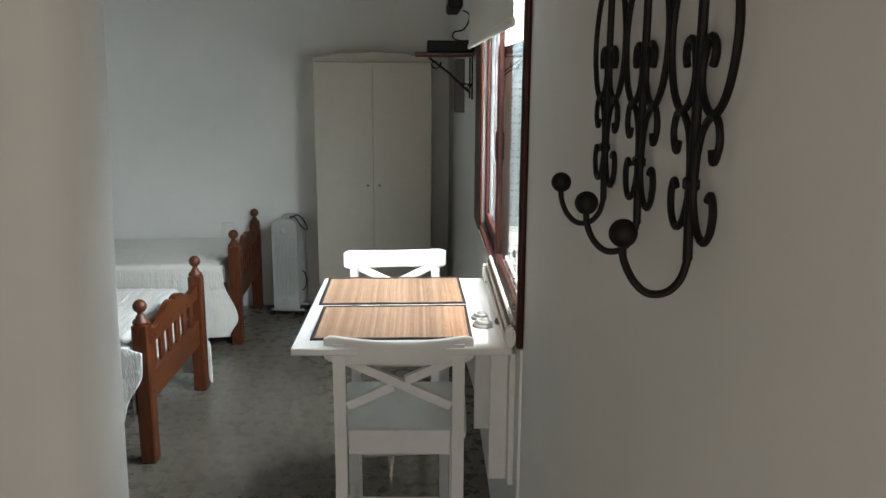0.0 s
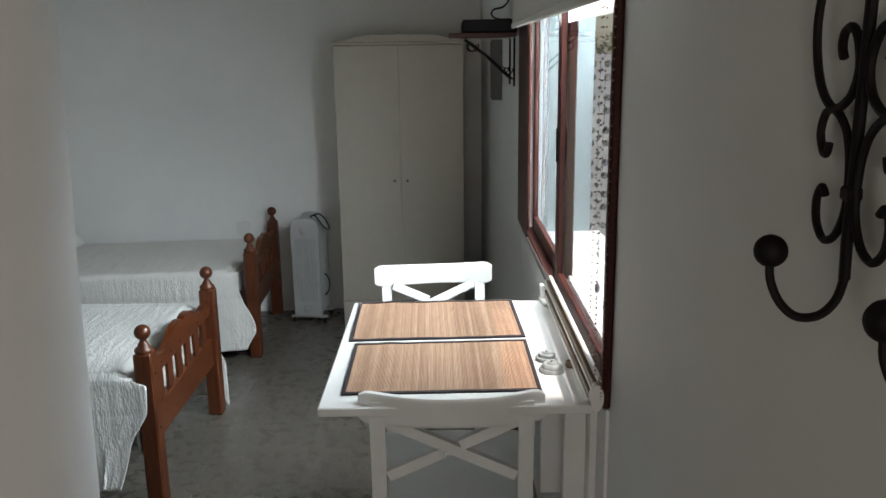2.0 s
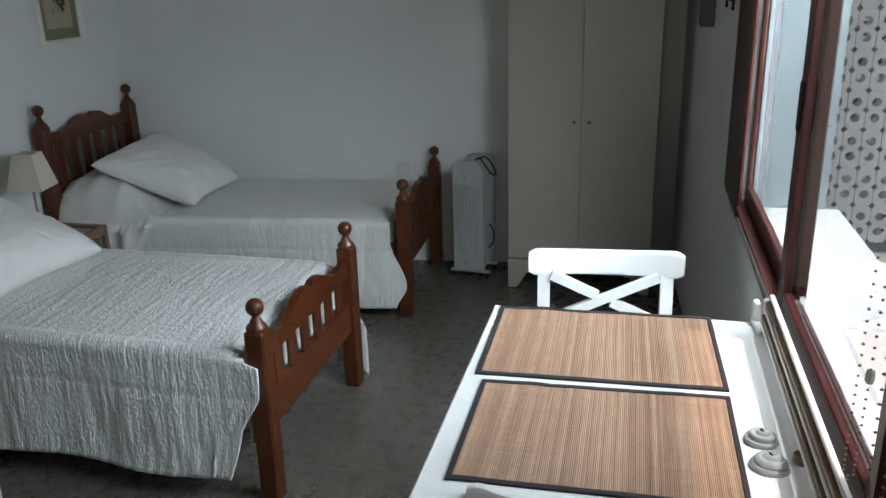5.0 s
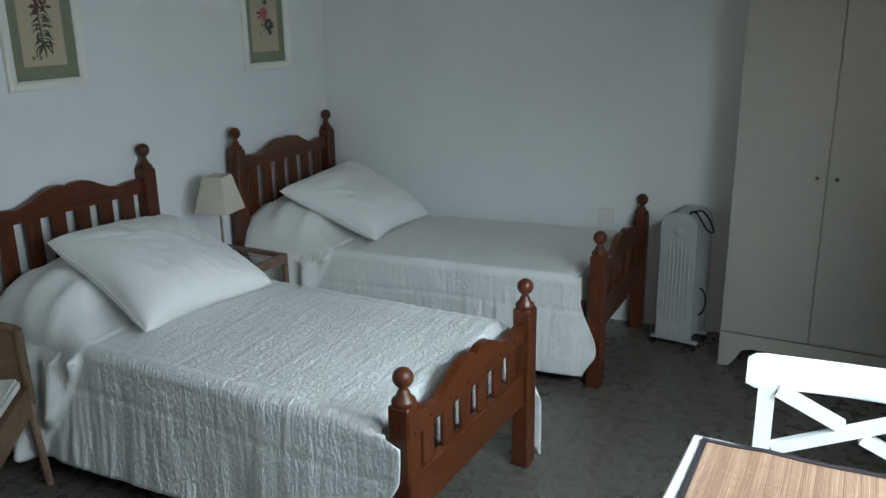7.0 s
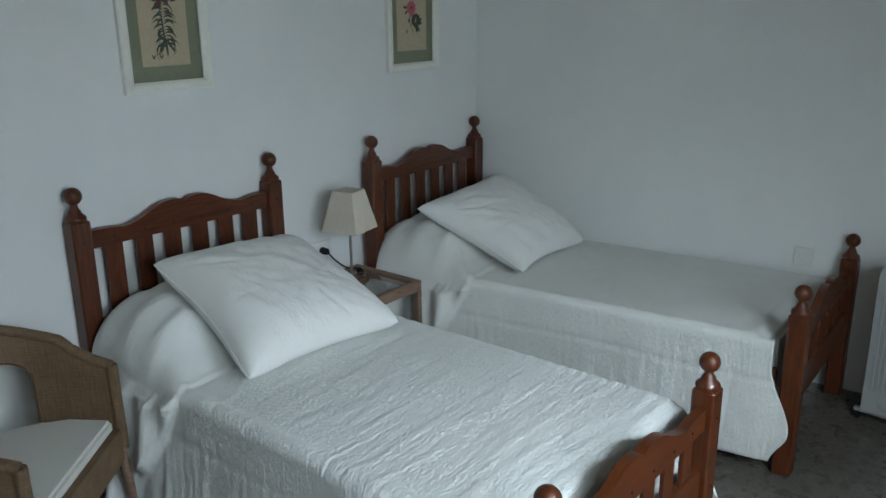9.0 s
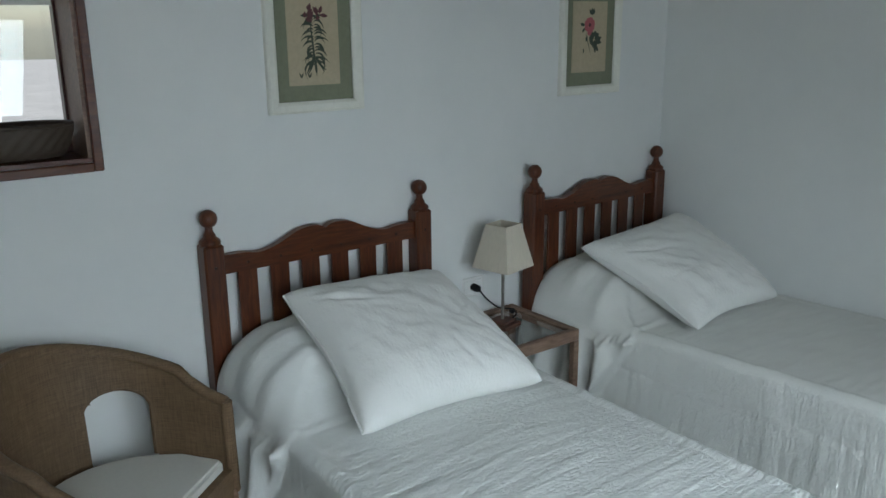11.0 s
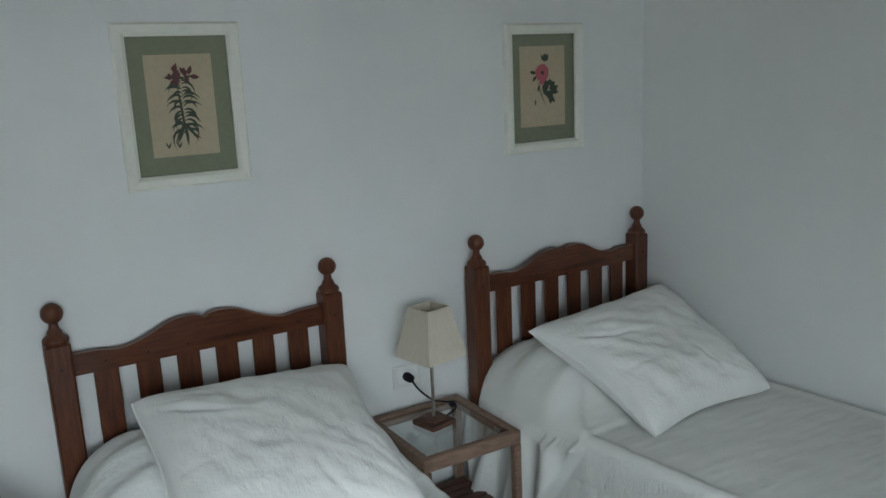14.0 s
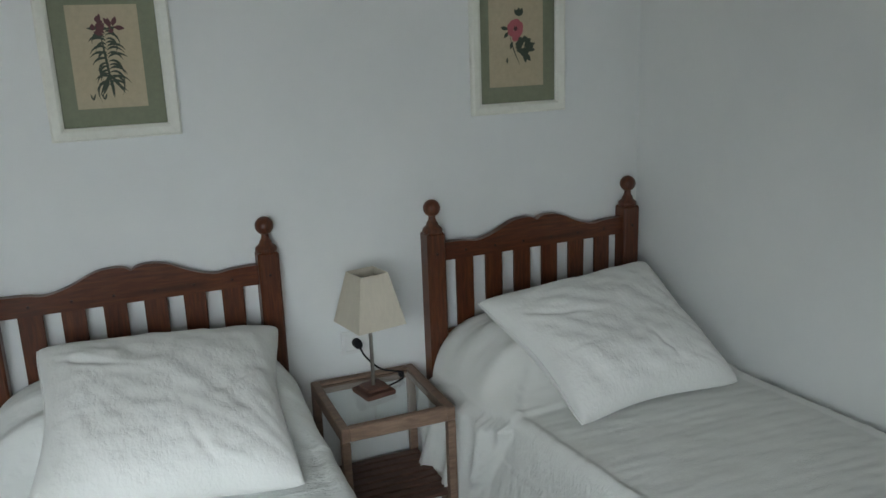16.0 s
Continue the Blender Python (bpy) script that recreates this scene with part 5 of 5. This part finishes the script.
media_shelf()
bx = thing("wall_box", "narrow dark grey box fixed upright on the wall", "box", pose(0.367, 4.43, 1.413))
part("case", boxes((-0.054, 0.0, -0.03, 0.03, 0.0, 0.30), bevel=0.003), flat("grey_box_paint", (0.10, 0.10, 0.095), 0.5), bx)
part("cover", boxes((-0.058, -0.0545, -0.026, 0.026, 0.01, 0.29)), flat("grey_box_cover", (0.06, 0.06, 0.058), 0.4), bx)

# ---- coat rack ----


def coat_rack():
    r = thing("iron_coat_rack", "black wrought-iron scrolled coat rack with ball-ended hooks on the wall", "coat rack", pose(0.411, 0.624, 1.541))
    X = -0.010

    def curl(y0, z0, ang, size, turn, n=20, tail=()):
        """A hooked scroll that starts at (y0, z0)."""
        pts = [(X, *p) for p in tail]
        y, z, a = y0, z0, ang
        for i in range(n):
            pts.append((X, y, z))
            st = size * (1 - 0.75 * i / n)
            y += st * math.cos(a)
            z += st * math.sin(a)
            a += turn * (0.6 + 1.1 * i / n)
        return pts

    for k in (-1, 0, 1):
        c = -0.188 * k - (0.005 if k == 1 else 0.0)
        tip = 0.020 if k == 1 else 0.014
        stem = part("stem", tube([(X, c, 0.36), (X, c, 0.06), (X, c, -0.04), (X + 0.001, c, -0.073)], 0.0048, 8), M_IRON, r, "upright iron bar", smooth=True)
        for z in (0.0, 0.30):
            part("collar", boxes((X - 0.007, X + 0.006, c - 0.008, c + 0.008, z - 0.006, z + 0.006), bevel=0.002), M_IRON, stem)
        for s in (-1, 1):
            # closed lyre loop with inner curl
            lyre = [(X, c + s * 0.018, 0.128), (X, c + s * 0.030, 0.138), (X, c + s * 0.040, 0.126), (X, c + s * 0.034, 0.112)]
            loop = [(X, c + s * 0.036, 0.108), (X, c + s * 0.041, 0.118), (X, c + s * 0.038, 0.129), (X, c + s * 0.026, 0.133), (X, c + s * 0.014, 0.122), (X, c + s * 0.008, 0.100),
                    (X, c + s * 0.018, 0.078), (X, c + s * 0.045, 0.066), (X, c + s * 0.072, 0.082), (X, c + s * 0.088, 0.115), (X, c + s * 0.090, 0.15), (X, c + s * 0.076, 0.188),
                    (X, c + s * 0.055, 0.212), (X, c + s * 0.030, 0.232), (X, c + s * 0.012, 0.255)]
            part("scroll", tube(spline(loop, 5), 0.0039, 8), M_IRON, stem, smooth=True)
            up = [(X, c + s * 0.048, 0.036), (X, c + s * 0.052, 0.026), (X, c + s * 0.060, 0.030), (X, c + s * 0.066, 0.045), (X, c + s * 0.058, 0.062), (X, c + s * 0.040, 0.064), (X, c + s * 0.020, 0.050), (X, c + s * 0.010, 0.028), (X, c + s * 0.007, 0.0)]
            part("scroll", tube(spline(up, 5), 0.0037, 8), M_IRON, stem, smooth=True)
            lo = [(X, c + s * 0.007, 0.0), (X, c + s * 0.009, -0.018), (X, c + s * 0.022, -0.040), (X, c + s * 0.042, -0.048), (X, c + s * 0.058, -0.036), (X, c + s * 0.062, -0.016), (X, c + s * 0.054, -0.003), (X, c + s * 0.046, -0.009)]
            part("scroll", tube(spline(lo, 5), 0.0037, 8), M_IRON, stem, smooth=True)
            top = [(X, c + s * 0.008, 0.25), (X, c + s * 0.020, 0.275), (X, c + s * 0.042, 0.282), (X, c + s * 0.056, 0.266), (X, c + s * 0.050, 0.248), (X, c + s * 0.042, 0.252)]
            part("scroll", tube(spline(top, 5), 0.0037, 8), M_IRON, stem, smooth=True)
        hook = [(X + 0.001, c, -0.072), (X - 0.004, c + 0.001, -0.092), (X - 0.016, c + 0.004, -0.106), (X - 0.033, c + 0.008, -0.108), (X - 0.047, c + 0.011, -0.096), (X - 0.055, c + tip, -0.078), (X - 0.057, c + tip, -0.062)]
        hk = part("hook", tube(spline(hook, 5), 0.0039, 8), M_IRON, stem, "curved iron hook", smooth=True)
        ball = bmesh.new()
        bmesh.ops.create_uvsphere(ball, u_segments=18, v_segments=12, radius=0.0142, matrix=Matrix.Translation((X - 0.057, c + tip, -0.051)))
        part("ball", ball, M_IRON, stem, "black iron ball", smooth=True)
    part("top_bar", boxes((X - 0.006, X + 0.006, -0.29, 0.29, 0.36, 0.375), bevel=0.002), M_IRON, r)
    for y in (-0.26, 0.26):
        part("fixing", boxes((X + 0.006, 0.0005, y - 0.008, y + 0.008, 0.358, 0.377)), M_IRON, r)


coat_rack()

# ---- outdoors ----


def screen_wall():
    s = tagged(new("screen_wall"), "white pierced block screen wall in the sun", "", "", "structure")
    bw, bh, hole, depth = 0.115, 0.25, 0.029, 0.12
    bm = bmesh.new()
    n = 16
    for dz in (-0.0625, 0.0625):
        for yy in (0.0, depth):
            sq, ci = [], []
            for i in range(n):
                a = 2 * math.pi * (i + 0.5) / n
                ca, sa = math.cos(a), math.sin(a)
                k = 1 / max(abs(ca), abs(sa))
                sq.append(bm.verts.new((ca * k * (bw / 2 - 0.002), yy, dz + sa * k * 0.062)))
                ci.append(bm.verts.new((ca * hole, yy, dz * 0.8 + sa * hole)))
            for i in range(n):
                bm.faces.new((sq[i], sq[(i + 1) % n], ci[(i + 1) % n], ci[i]))
            if yy == 0.0:
                first = (sq, ci)
            else:
                for i in range(n):
                    j = (i + 1) % n
                    bm.faces.new((first[1][i], first[1][j], ci[j], ci[i]))
                    bm.faces.new((first[0][i], sq[i], sq[j], first[0][j]))
    bm.normal_update()
    me = bpy.data.meshes.new("block")
    bm.to_mesh(me)
    bm.free()
    me.materials.append(M_SCREED)
    for i in range(26):
        for j in range(7):
            b = new("block", me)
            b.parent = s
            b.location = (0.86 + i * bw, 6.5, -0.0 + j * bh)


screen_wall()


def shrub(x, y, seed, h):
    rnd = random.Random(seed)
    s = thing("shrub", "green leafy garden shrub behind the pierced wall", "shrub", pose(x, y, -0.2), "garden shrubs")
    bm = bmesh.new()
    for k in range(5):
        a = 2 * math.pi * k / 5
        tube([(0, 0, 0), (0.15 * math.cos(a), 0.15 * math.sin(a), h * 0.4), (0.4 * math.cos(a), 0.4 * math.sin(a), h * 0.8)], 0.03, 6, bm, 0.008)
    part("stems", bm, M_OAKDARK, s)
    bm = bmesh.new()
    for i in range(1500):
        a, r, z = rnd.uniform(0, 2 * math.pi), rnd.uniform(0.05, 0.7), rnd.uniform(0.25, 1.0)
        r *= math.sqrt(max(0.05, 1 - (z - 0.6) ** 2 * 3))
        p = Vector((r * math.cos(a), r * math.sin(a), z * h + rnd.uniform(-0.1, 0.1)))
        d = Vector((rnd.uniform(-1, 1), rnd.uniform(-1, 1), rnd.uniform(-0.3, 1))).normalized()
        e = d.cross(Vector((rnd.uniform(-1, 1), rnd.uniform(-1, 1), 0.2))).normalized()
        l = rnd.uniform(0.05, 0.10)
        vs = [bm.verts.new(p + d * l * t + e * l * w) for t, w in ((0, 0), (0.5, 0.25), (1, 0), (0.5, -0.25))]
        bm.faces.new(vs)
    part("leaves", bm, M_FOLIAGE, s, kind="stuff")


for i, (x, y, h) in enumerate(((1.6, 7.6, 1.9), (2.6, 7.4, 2.1), (3.6, 8.0, 1.8))):
    shrub(x, y, i + 1, h)

# ---- floor tiles ----


def floor_tiles():
    fl = bpy.data.objects["floor"]
    bm = boxes((-0.1995, 0.1995, -0.1995, 0.1995, -0.0028, 0.0))
    me = bpy.data.meshes.new("tile")
    bm.to_mesh(me)
    bm.free()
    me.materials.append(M_TERRAZZO)
    for i in range(-6, 5):
        for j in range(-5, 19):
            x, y = -0.93 + 0.2 + 0.4 * i, -0.43 + 0.2 + 0.3995 * j
            x0, x1 = max(x - 0.1995, WEST + 0.001), min(x + 0.1995, EAST - 0.001)
            y0, y1 = max(y - 0.1995, SOUTH), y + 0.1995
            if x1 - x0 < 0.02 or y1 - y0 < 0.02 or y0 > 5.75:
                continue
            if x1 - x0 > 0.398 and y1 - y0 > 0.398:
                t = new("tile", me)
                t.location = (x, y, 0)
                t.parent = fl
            else:
                part("tile", boxes((x0, x1, y0, y1, -0.0028, 0.0)), M_TERRAZZO, fl)


floor_tiles()
